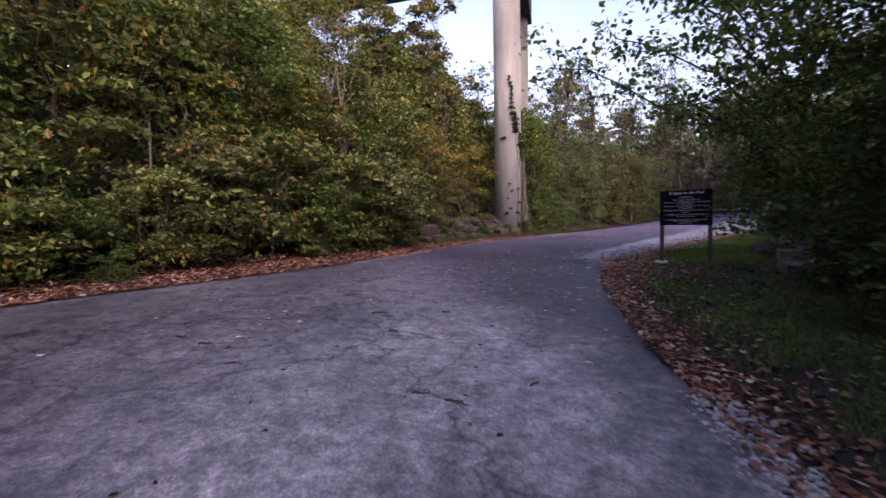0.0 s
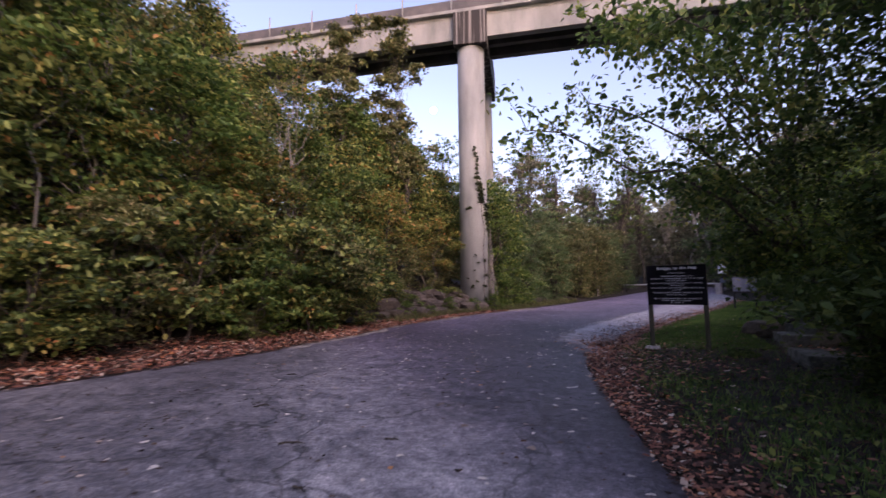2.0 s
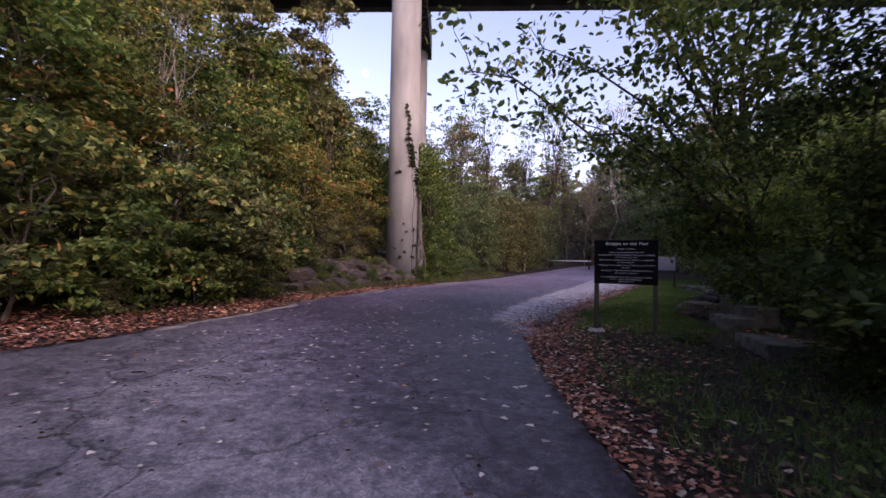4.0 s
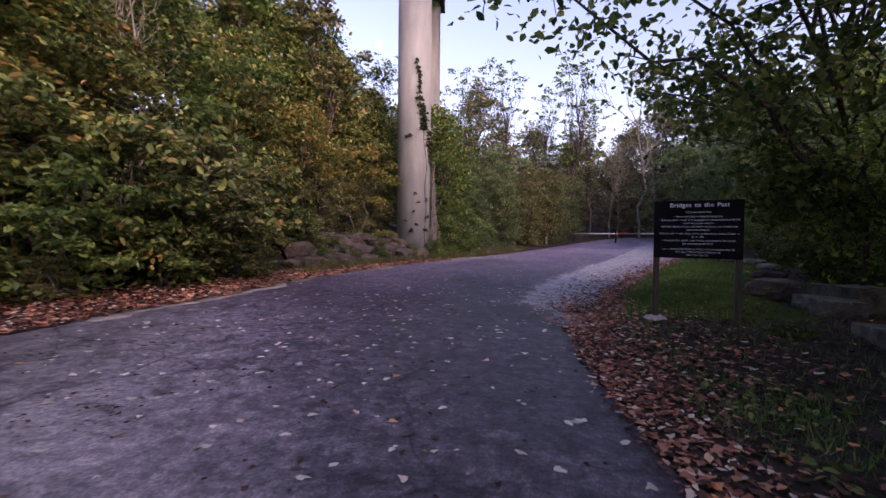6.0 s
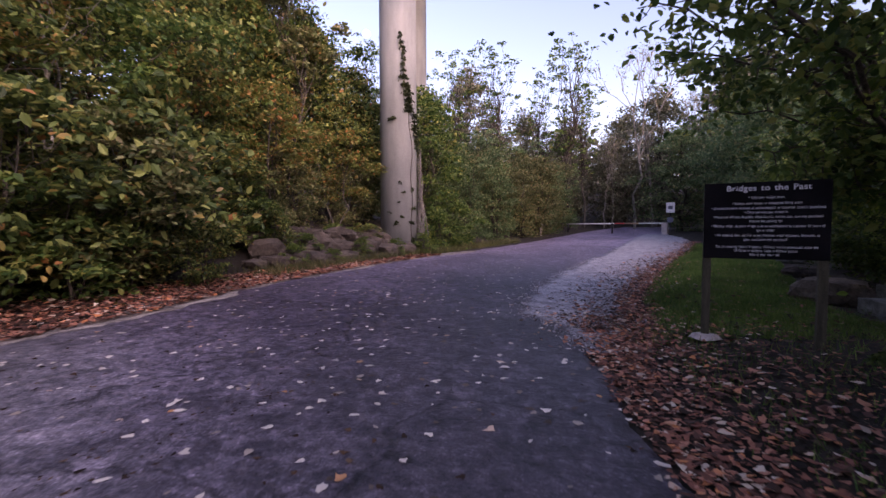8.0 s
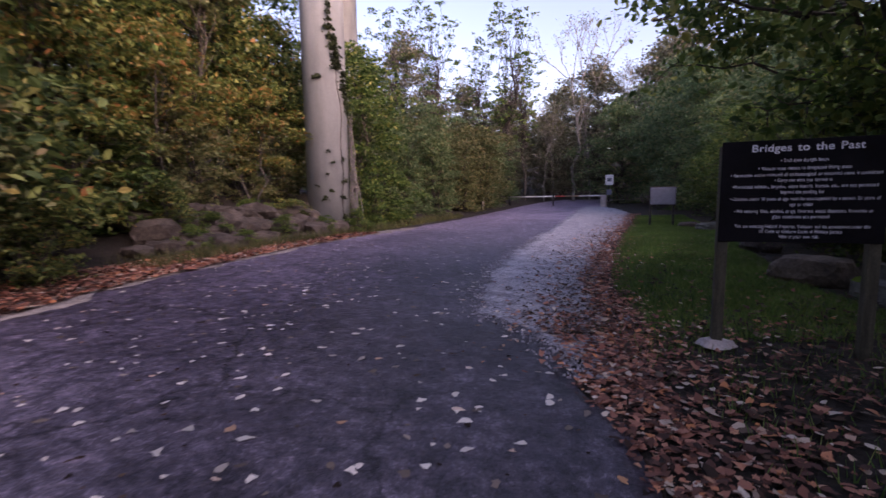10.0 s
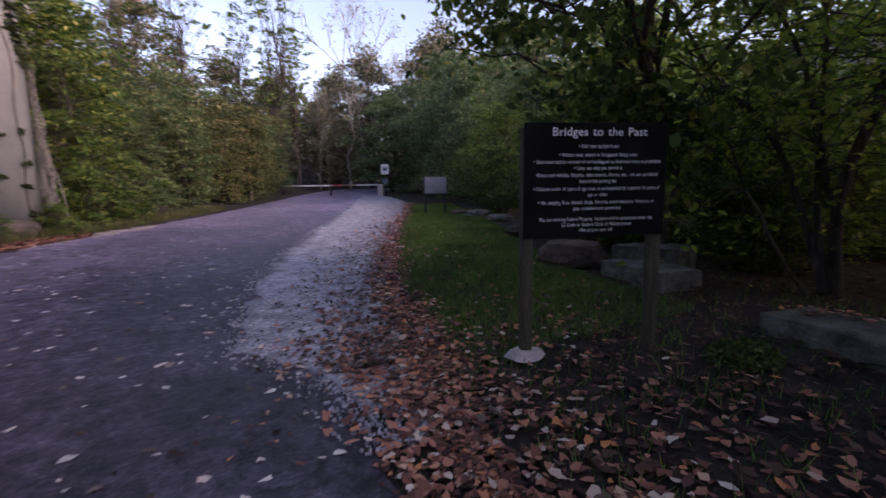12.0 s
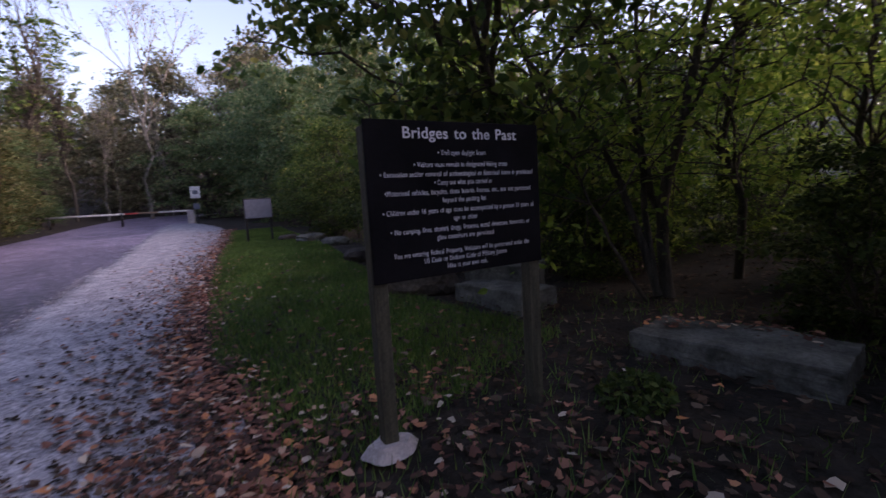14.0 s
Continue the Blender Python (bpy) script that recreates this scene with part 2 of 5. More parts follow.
LITTER = leaf_material("fallen_brown_leaves", [(0.0, (0.035, 0.021, 0.016)), (0.3, (0.135, 0.062, 0.05)), (0.55, (0.32, 0.125, 0.09)), (0.8, (0.55, 0.25, 0.18)), (0.87, (0.7, 0.26, 0.11)), (0.92, (0.6, 0.45, 0.37)), (1.0, (0.74, 0.64, 0.56))], 0.15, 0.75)
DULL_LITTER = leaf_material("dark_brown_leaves", [(0.0, (0.012, 0.008, 0.006)), (0.5, (0.05, 0.03, 0.022)), (0.85, (0.11, 0.065, 0.045)), (1.0, (0.2, 0.15, 0.12))], 0.1, 0.85)
PALELEAF = leaf_material("pale_fallen_leaves", [(0.0, (0.04, 0.03, 0.028)), (0.25, (0.25, 0.2, 0.18)), (0.4, (0.6, 0.55, 0.53)), (0.86, (0.8, 0.75, 0.73)), (1.0, (0.6, 0.28, 0.13))], 0.1, 0.8)
GRASS = leaf_material("lawn_grass", [(0.0, (0.045, 0.12, 0.03)), (0.6, (0.115, 0.24, 0.055)), (1.0, (0.23, 0.29, 0.085))], 0.35)


# ---- building helpers ----
def mesh_of(name, verts, faces, material, smooth=False):
    """A mesh from an array of points and an array of faces, all of one size."""
    me = bpy.data.meshes.new(name)
    verts = np.asarray(verts, dtype=np.float32)
    faces = np.asarray(faces, dtype=np.int32)
    k = faces.shape[1]
    me.vertices.add(len(verts))
    me.vertices.foreach_set("co", verts.ravel())
    me.loops.add(faces.size)
    me.loops.foreach_set("vertex_index", faces.ravel())
    me.polygons.add(len(faces))
    me.polygons.foreach_set("loop_start", np.arange(0, faces.size, k, dtype=np.int32))
    me.polygons.foreach_set("use_smooth", np.full(len(faces), smooth))
    me.update(calc_edges=True)
    me.validate()
    me.materials.append(material)
    return me


def part(name, bm, material, parent, label=""):
    me = bpy.data.meshes.new(name)
    bm.to_mesh(me)
    bm.free()
    me.materials.append(material)
    ob = new(name, me)
    ob.parent = parent
    return tagged(ob, label)


def part_mesh(name, me, parent, label=""):
    ob = new(name, me)
    ob.parent = parent
    return tagged(ob, label)


def box(w, d, h, bevel=0.0, at=(0, 0, 0), turn=0):
    """A box w x d x h whose base is centred at the given place."""
    bm = bmesh.new()
    bmesh.ops.create_cube(bm, size=1)
    bmesh.ops.scale(bm, vec=(w, d, h), verts=bm.verts)
    bmesh.ops.translate(bm, vec=(0, 0, h / 2), verts=bm.verts)
    if bevel:
        bmesh.ops.bevel(bm, geom=bm.edges[:], offset=bevel, segments=2, affect='EDGES', profile=0.5)
    bmesh.ops.transform(bm, matrix=pose(*at, 0, 0, turn), verts=bm.verts)
    return bm


def smooth(bm):
    for f in bm.faces:
        f.smooth = True
    return bm


def cylinder(r, h, at=(0, 0, 0), sides=32, r2=None, turn=None, bevel=0.0):
    bm = bmesh.new()
    bmesh.ops.create_cone(bm, cap_ends=True, segments=sides, radius1=r, radius2=r if r2 is None else r2, depth=h)
    bmesh.ops.translate(bm, vec=(0, 0, h / 2), verts=bm.verts)
    if bevel:
        bmesh.ops.bevel(bm, geom=[e for e in bm.edges if len(e.link_faces) == 2 and e.calc_face_angle(0) > 1], offset=bevel, segments=2, affect='EDGES')
    for f in bm.faces:
        f.smooth = len(f.verts) == 4
    m = pose(*at) if turn is None else pose(*at) @ turn
    bmesh.ops.transform(bm, matrix=m, verts=bm.verts)
    return bm


def empty(name, label, category, m=None, group="", kind=""):
    ob = new(name)
    if m is not None:
        ob.matrix_basis = m
    return tagged(ob, label, category, group, kind)


# ---- the lie of the land ----
ROAD_L = np.array([(-10.5, -40), (-9.4, -3), (-8.5, 2.8), (-8.0, 4.2), (-7.3, 6.1), (-6.3, 9.1), (-5.6, 12), (-5.5, 14), (-5.3, 15.3), (-4.4, 19.3), (-3.3, 22.5), (-1.5, 26.8), (1.6, 33.4), (4.5, 39.5), (7.2, 45.5), (10.5, 52), (16, 60)])
ROAD_R = np.array([(1.9, -40), (1.75, -3), (1.49, 1.5), (1.3, 2.7), (1.03, 4.2), (0.76, 6.3), (0.58, 8.5), (0.58, 10.3), (0.6, 11.5), (0.62, 12.8), (0.8, 15), (1.1, 17), (3.4, 22), (6.4, 29), (9.4, 36), (12.3, 41), (14.2, 46), (17, 52), (22, 58)])

GR_L = np.array([(0.8, 10.4), (0.66, 11.6), (0.5, 12.4), (0.05, 13.15), (0.06, 13.7), (0.3, 15), (0.6, 16.4), (1.04, 17.8), (3.15, 23), (6, 29.8), (8.8, 36.5), (12.2, 44)])
GR_R = np.array([(0.9, 10.4), (1.15, 11.6), (1.6, 12.75), (2.15, 15), (3.8, 18.8), (6.05, 23.4), (8.5, 28), (11.2, 33.4), (12.6, 38), (13.4, 44)])


def left_x(y):
    return np.interp(y, ROAD_L[:, 1], ROAD_L[:, 0])


def right_x(y):
    return np.interp(y, ROAD_R[:, 1], ROAD_R[:, 0])


def step(a, b, v):
    u = np.clip((v - a) / (b - a), 0, 1)
    return u * u * (3 - 2 * u)


def road_z(x, y):
    yc = np.clip(y, -25, 62)
    return -0.19 + 0.0195 * yc - 0.03 * np.clip(x, -8, 1) + 0.02 * np.maximum(0, yc - 26)


def ground_z(x, y):
    z = road_z(x, y)
    s = np.maximum(0, left_x(y) - 1.6 - x)
    bank = 16 * np.tanh(0.55 * s * s / (s + 2.5) / 16)
    z = z + bank * (1 - 0.7 * step(24, 36, y))
    r = x - np.where(y > 11.2, np.maximum(right_x(y), np.interp(y, GR_R[:, 1], GR_R[:, 0])), right_x(y))
    z = z + 0.09 * step(0.2, 1.4, r) * (1 - step(24, 32, y))
    z = z + 0.1 * step(5, 12, r) * np.sin(x * 0.9) * np.cos(y * 0.7)
    far = np.maximum(0, np.hypot(x - 5, y - 15) - 55)
    return z + 22 * np.tanh(far * 0.22 / 22)


def gz(x, y):
    return float(ground_z(np.float64(x), np.float64(y)))


def axis(lo, hi, near_lo, near_hi, fine):
    near = np.arange(near_lo, near_hi + fine / 2, fine)
    out = np.geomspace(1, 40, 26) - 1
    up = near_hi + (hi - near_hi) * out[1:] / out[-1]
    down = near_lo - (near_lo - lo) * out[1:] / out[-1]
    return np.concatenate([down[::-1], near, up])


gx, gy = axis(-900, 900, -16, 16, 0.4), axis(-900, 900, -6, 48, 0.4)
X, Y = np.meshgrid(gx, gy)
nx, ny = len(gx), len(gy)
inside = (X > left_x(Y) - 0.8) & (X < np.maximum(right_x(Y), np.where(Y > 11, np.interp(Y, GR_R[:, 1], GR_R[:, 0]), -99)) + 0.8)
rough = np.sin(X * 3.1 + Y * 1.7) * np.sin(X * 1.3 - Y * 2.9) * 0.025
Z = ground_z(X, Y) + np.where(inside, -0.004, rough)
i = (np.arange(ny - 1)[:, None] * nx + np.arange(nx - 1)).ravel()
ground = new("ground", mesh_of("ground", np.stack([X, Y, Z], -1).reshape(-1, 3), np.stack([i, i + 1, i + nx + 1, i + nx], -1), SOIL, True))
tagged(ground, "dark forest floor of soil and leaf mould", "ground", kind="structure")

rng = np.random.default_rng(7)


def ribbon(name, ys, xl, xr, lift, material, cols, wander, label, kind="structure", category="road"):
    """A sheet laid on the land between two wandering edges."""
    w = rng.normal(0, wander, (2, len(ys)))
    w = (w + np.roll(w, 1, 1) + np.roll(w, 2, 1)) / 1.7
    xl, xr = xl + w[0], xr + w[1]
    u = np.concatenate([[0], np.linspace(0.004, 0.996, cols - 2), [1]])
    PX = xl[:, None] * (1 - u) + xr[:, None] * u
    PY = np.repeat(ys[:, None], cols, 1)
    PZ = road_z(PX, PY) + lift
    PZ[:, 0] -= lift + 0.03
    PZ[:, -1] -= lift + 0.03
    k = (np.arange(len(ys) - 1)[:, None] * cols + np.arange(cols - 1)).ravel()
    ob = new(name, mesh_of(name, np.stack([PX, PY, PZ], -1).reshape(-1, 3), np.stack([k, k + 1, k + cols + 1, k + cols], -1), material, True))
    return tagged(ob, label, category, kind=kind)


ys = np.concatenate([np.arange(-40, -4, 1.0), np.arange(-4, 58, 0.15)])
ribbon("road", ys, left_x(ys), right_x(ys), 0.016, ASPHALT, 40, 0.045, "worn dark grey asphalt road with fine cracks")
# pale gravel path that joins the road at a pointed tip
ys = np.arange(11.3, 43, 0.1)
ribbon("gravel_path", ys, np.interp(ys, GR_L[:, 1], GR_L[:, 0]), np.interp(ys, GR_R[:, 1], GR_R[:, 0]), 0.03, GRAVEL, 14, 0.075, "pale grey gravel path joining the asphalt road", category="path")
ys = np.arange(9.5, 27, 0.15)
ribbon("road_shoulder", ys, left_x(ys) - 0.8 * np.sin(np.clip((ys - 9.5) / 17.5, 0, 1) * 3.14) - 0.1, left_x(ys) + 0.16, 0.022, DUST, 7, 0.1, "pale dusty shoulder along the road edge", category="shoulder")

# ---- bridge ----
bridge = empty("bridge", "tall concrete bridge on round piers with a stained cap", "bridge", pose(-4.6, 24.9, 0, 0, 0, 2.4))
part("column", cylinder(0.79, 15.7, (0, 0, -0.1), 48), CONCRETE, bridge, "round concrete pier")
part("column", cylinder(0.79, 15.7, (-0.23, 6.4, -0.1), 48), CONCRETE, bridge, "round concrete pier")
part("pier_cap", box(1.95, 8.2, 2.0, 0.04, (-0.05, 3.15, 15.6), 2.2), STAINED, bridge, "rain-streaked concrete pier cap")
part("deck", box(90, 5.0, 0.25, 0.02, (-5, 1.9, 17.42)), CONCRETE, bridge)
part("fascia_beam", box(90, 0.45, 1.32, 0.02, (-5, -0.37, 16.1)), CONCRETE, bridge, "pale concrete fascia beam")
for y in (0.7, 2.0, 3.4):
    part("girder", box(90, 0.35, 1.2 if y < 3 else 0.5, 0, (-5, y, 16.2 if y < 3 else 16.9)), STEEL, bridge, "dark steel girder")
part("kerb_beam", box(90, 0.75, 0.2, 0.02, (-5, -0.52, 17.62)), CONCRETE, bridge)
part("barrier", box(90, 0.12, 0.95, 0.01, (-5, -0.3, 17.83)), STEEL, bridge, "dark grey metal barrier")
for k in range(31):
    part("rail_post", cylinder(0.045, 1.5, (-49 + 3 * k, -0.72, 17.75), 10), CONCRETE, bridge)

# ---- leaves, limbs and trees ----
def tubes(paths, sides=7):
    """Tapered round limbs, each a list of (point, radius)."""
    V, F, n = [], [], 0
    for path in paths:
        pts = np.array([q for q, _ in path], float)
        rad = np.array([r for _, r in path], float)
        d = np.gradient(pts, axis=0)
        d /= np.linalg.norm(d, axis=1)[:, None] + 1e-9
        ref = np.where(np.abs(d[:, 2:3]) > 0.9, [[1.0, 0, 0]], [[0, 0, 1.0]])
        a = np.cross(d, ref)
        a /= np.linalg.norm(a, axis=1)[:, None] + 1e-9
        b = np.cross(d, a)
        th = np.linspace(0, 2 * np.pi, sides, endpoint=False)
        ring = pts[:, None] + rad[:, None, None] * (np.cos(th)[None, :, None] * a[:, None] + np.sin(th)[None, :, None] * b[:, None])
        V.append(ring.reshape(-1, 3))
        for q in range(len(pts) - 1):
            for s in range(sides):
                F.append((n + q * sides + s, n + q * sides + (s + 1) % sides, n + (q + 1) * sides + (s + 1) % sides, n + (q + 1) * sides + s))
        n += len(pts) * sides
    return np.concatenate(V), np.array(F)


def bent(rg, a, b, r0, r1, n=7, sag=0.12, wob=0.05):
    """A limb from a to b with an uneven bend."""
    a, b = np.array(a, float), np.array(b, float)
    L = np.linalg.norm(b - a)
    off = rg.normal(0, wob * L, (n, 3))
    u = np.linspace(0, 1, n)
    env = np.sin(u * np.pi)
    pts = a + (b - a) * u[:, None] + off * env[:, None] * 0.6 + np.array([0, 0, sag * L])[None] * env[:, None]
    return [(pts[k], r0 + (r1 - r0) * u[k]) for k in range(n)]


def leaf_cloud(rg, P, size, flat=0.6, fold=0.25, wide=0.55, droop=0.25):
    """One pointed, folded leaf at each point: six corners, two faces."""
    n = len(P)
    N = rg.normal(0, 1, (n, 3)) * (1 - flat)
    N[:, 2] += flat * (0.6 + rg.random(n))
    N /= np.linalg.norm(N, axis=1)[:, None]
    T = rg.normal(0, 1, (n, 3))
    T[:, 2] -= droop
    T -= (T * N).sum(1)[:, None] * N
    T /= np.linalg.norm(T, axis=1)[:, None] + 1e-9
    B = np.cross(N, T)
    s = (size * rg.uniform(0.6, 1.35, n))[:, None]
    w = s * wide * 0.5
    base, tip = P - T * s * 0.5, P + T * s * 0.5
    up = N * s * fold * 0.4
    l1 = P - T * s * 0.18 + B * w + up
    l2 = P + T * s * 0.2 + B * w * 0.8 + up
    r1 = P - T * s * 0.18 - B * w + up
    r2 = P + T * s * 0.2 - B * w * 0.8 + up
    V = np.stack([base, l1, l2, tip, r2, r1], 1).reshape(-1, 3)
    o = np.arange(n)[:, None] * 6
    F = np.concatenate([o + np.array([0, 3, 2, 1]), o + np.array([0, 5, 4, 3])])
    return V, F


def fallen_cloud(rg, P, size, curl=0.35, tilt=0.25):
    """Curled dead leaves lying at the points: a lobed, pointed outline round a raised or sunken middle."""
    n, k = len(P), 8
    th = np.linspace(0, 2 * np.pi, k, endpoint=False)[None] + rg.normal(0, 0.12, (n, k))
    r = 0.36 + 0.1 * np.cos(th * 3 + rg.uniform(0, 6.28, (n, 1))) + rg.normal(0, 0.05, (n, k))
    r[:, 0] = 0.52
    s = (size * rg.uniform(0.5, 1.35, n))[:, None]
    wide = rg.uniform(0.65, 1.0, (n, 1))
    x, y = r * np.cos(th) * s, r * np.sin(th) * s * wide
    bend = rg.normal(0, curl, (n, 1)) / s
    z = bend * y * y * 1.6 + rg.normal(0, curl * 0.4, (n, 1)) / s * x * x + rg.normal(0, tilt, (n, 1)) * x * 0.5 + rg.normal(0, tilt, (n, 1)) * y * 0.5
    x, y, z = np.column_stack([x, np.zeros(n)]), np.column_stack([y, np.zeros(n)]), np.column_stack([z, np.zeros(n)])
    z -= z.min(1)[:, None]
    a = rg.uniform(0, 6.283, (n, 1))
    V = np.stack([P[:, 0:1] + x * np.cos(a) - y * np.sin(a), P[:, 1:2] + x * np.sin(a) + y * np.cos(a), P[:, 2:3] + z], -1).reshape(-1, 3)
    o = np.arange(n)[:, None] * (k + 1)
    return V, np.concatenate([o + np.array([k, q, (q + 1) % k]) for q in range(k)])


def quad_cloud(rg, P, size, flat=0.4, wide=0.6):
    """One small pointed leaf of a single face at each point."""
    n = len(P)
    N = rg.normal(0, 1, (n, 3)) * (1 - flat)
    N[:, 2] += flat * (0.6 + rg.random(n))
    N /= np.linalg.norm(N, axis=1)[:, None]
    T = rg.normal(0, 1, (n, 3))
    T -= (T * N).sum(1)[:, None] * N
    T /= np.linalg.norm(T, axis=1)[:, None] + 1e-9
    B = np.cross(N, T)
    s = (size * rg.uniform(0.6, 1.4, n))[:, None]
    V = np.stack([P - T * s * 0.5, P + B * s * wide * 0.5 - T * s * 0.08, P + T * s * 0.5, P - B * s * wide * 0.5 - T * s * 0.08], 1).reshape(-1, 3)
    return V, np.arange(n)[:, None] * 4 + np.array([0, 1, 2, 3])


def sprays(rg, centres, radii, count, flatten=0.45):
    """Leaf places in loose, layered sprays round the centres."""
    share = np.asarray(radii) ** 2
    share = np.maximum(3, (count * share / share.sum()).astype(int))
    out = []
    for c, r, k in zip(centres, radii, share):
        layers = rg.integers(2, 5)
        lay = rg.uniform(-0.6, 0.6, layers)
        q = rg.normal(0, 0.5, (k, 3)) * r
        q[:, 2] = (lay[rg.integers(0, layers, k)] + rg.normal(0, 0.12, k)) * r * flatten * 1.6
        q[:, 2] -= 0.25 * np.hypot(q[:, 0], q[:, 1]) ** 2 / r
        out.append(np.array(c) + q)
    return np.concatenate(out)


def make_tree(name, label, category, seed, height, spread, low, trunk, clumps, leaves, size, material, bark=None, stems=1, clump_r=0.28, small=False, group="", top=1.0, tall=False):
    """A tree or shrub: bent stems, limbs out to each spray, and a crown of single leaves."""
    rg = np.random.default_rng(seed)
    thing = empty(name, label, category, group=group)
    limbs, tops = [], []
    for s in range(stems):
        a = rg.uniform(0, 6.28)
        lean = spread * (0.12 if stems == 1 else 0.45)
        foot = np.array([np.cos(a), np.sin(a), 0]) * (0 if stems == 1 else trunk * 2.2)
        head = np.array([np.cos(a) * lean, np.sin(a) * lean, height * (0.85 + 0.1 * rg.random()) * top])
        path = bent(rg, foot + [0, 0, -0.3], head, trunk * (1 if s == 0 else 0.75), trunk * 0.15, 10, 0.0, 0.05)
        limbs.append(path)
        tops.append(path)
    centres, radii = [], []
    for k in range(clumps):
        u = low + (1 - low) * (k + rg.random()) / clumps
        a = k * 2.4 + rg.normal(0, 0.5)
        wide = np.sin(np.clip((u - low) / (1 - low), 0, 1) * 2.6 + 0.45) if not tall else 0.55 + 0.3 * rg.random()
        lobe = 0.85 + 0.3 * np.sin(2 * a + seed) + 0.25 * np.sin(3 * a + 5 * u + seed * 2)
        rr = spread * max(0.12, wide) * lobe * np.sqrt(rg.uniform(0.15, 1.1))
        path = tops[k % stems]
        q = path[min(9, int(u * 9))][0]
        c = np.array([q[0] + np.cos(a) * rr, q[1] + np.sin(a) * rr, height * u])
        centres.append(c)
        radii.append(spread * clump_r * rg.uniform(0.6, 1.4))
        f = float(np.clip(u * 9 * rg.uniform(0.6, 0.95), 0.6, 8.4))
        j = int(f)
        fork = path[j][0] + (path[j + 1][0] - path[j][0]) * (f - j)
        limbs.append(bent(rg, fork, c, path[j][1] * 0.34 + 0.004, 0.005, 7, 0.05, 0.1))
    for path in limbs[:stems]:
        V, F = tubes([path], 8)
        part_mesh("trunk" if stems == 1 else "stem", mesh_of("trunk", V, F, bark or BARK, True), thing)
    V, F = tubes(limbs[stems:], 6)
    tagged(part_mesh("branchwork", mesh_of("branchwork", V, F, bark or BARK, True), thing), kind="stuff")
    P = sprays(rg, centres, radii, leaves)
    P[:, 2] = np.maximum(P[:, 2], 0.06)
    V, F = quad_cloud(rg, P, size) if small else leaf_cloud(rg, P, size)
    tagged(part_mesh("crown", mesh_of("crown", V, F, material), thing), kind="stuff")
    return thing


def plant(proto, spots, sink=0.0):
    """Set a tree and its copies at (x, y, turn, scale)."""
    for k, (x, y, turn, sc) in enumerate(spots):
        m = pose(x, y, gz(x, y) - sink, 0, 0, turn) @ Matrix.Diagonal((sc, sc, sc * (0.92 + 0.05 * (k % 4)), 1))
        if k == 0:
            proto.matrix_basis = m
        else:
            copy_thing(proto, m @ Matrix.Diagonal((1 / proto.scale[0], 1 / proto.scale[1], 1 / proto.scale[2], 1)))


# ---- thicket along the road's outer bank ----
shrub_a = make_tree("shrub", "autumn shrub with yellow-green leaves at the road edge", "shrub", 11, 3.6, 1.8, 0.18, 0.05, 40, 4800, 0.165, LEAF_LEFT, stems=5, group="bank thicket")
shrub_b = make_tree("shrub", "dense green shrub on the leafy road bank", "shrub", 12, 2.8, 1.6, 0.06, 0.04, 30, 4800, 0.14, LEAF_GREEN, stems=6, group="bank thicket")
shrub_c = make_tree("shrub", "olive and tan shrub turning in autumn", "shrub", 13, 3.2, 1.6, 0.14, 0.045, 28, 5000, 0.12, LEAF_TAN, stems=5, group="bank thicket")
small_a = make_tree("small_tree", "small autumn tree with yellowing leaves", "tree", 21, 7.0, 2.5, 0.22, 0.09, 46, 8500, 0.165, LEAF_LEFT, stems=2, group="bank thicket")
small_b = make_tree("small_tree", "small green tree on the wooded bank", "tree", 22, 8.0, 2.6, 0.25, 0.1, 46, 8500, 0.165, LEAF_GREEN, group="bank thicket")
small_c = make_tree("small_tree", "small tree with orange autumn leaves", "tree", 23, 6.0, 2.0, 0.4, 0.06, 26, 3600, 0.15, LEAF_ORANGE, stems=2, group="bank thicket")
slender = make_tree("slender_tree", "slender pale-stemmed tree with thin tan leaves", "tree", 24, 16.0, 1.7, 0.42, 0.05, 44, 7000, 0.2, LEAF_TAN, group="bank thicket", tall=True)
tall_a = make_tree("tall_tree", "tall autumn tree on the hillside", "tree", 31, 13.0, 3.6, 0.3, 0.17, 60, 13000, 0.2, LEAF_LEFT, group="bank thicket")
tall_b = make_tree("tall_tree", "tall olive-leaved tree on the hillside", "tree", 32, 12.0, 3.4, 0.28, 0.15, 56, 12000, 0.2, LEAF_TAN, group="bank thicket")

rs = np.random.default_rng(5)
rows = {"a": [], "b": [], "c": [], "sa": [], "sb": [], "ta": [], "tb": []}
EDGE = np.array([(-12, -6), (-10.9, 0), (-10.3, 3), (-9.7, 5), (-8.9, 8.5), (-7.9, 11.2), (-7.1, 15), (-7.4, 18), (-8.2, 21), (-8.4, 26)])
edge_x = lambda y: np.interp(y, EDGE[:, 1], EDGE[:, 0])
for k, y in enumerate(np.arange(-5, 18.5, 1.1)):
    rows["abcab"[k % 5]].append((edge_x(y) - 0.45 + rs.normal(0, 0.4), y + rs.normal(0, 0.3), rs.uniform(0, 360), rs.uniform(0.6, 1.1)))
for k, y in enumerate(np.arange(-6, 27, 1.9)):
    rows[("sa", "sb")[k % 2]].append((edge_x(y) - 2.4 + rs.normal(0, 0.4), y + rs.normal(0, 0.3), rs.uniform(0, 360), rs.uniform(0.8, 1.15)))
for k, y in enumerate(np.arange(-8, 24, 2.9)):
    rows[("ta", "tb")[k % 2]].append((edge_x(y) - 7.4 + rs.normal(0, 0.7), y + rs.normal(0, 0.5), rs.uniform(0, 360), rs.uniform(0.7, 0.95)))
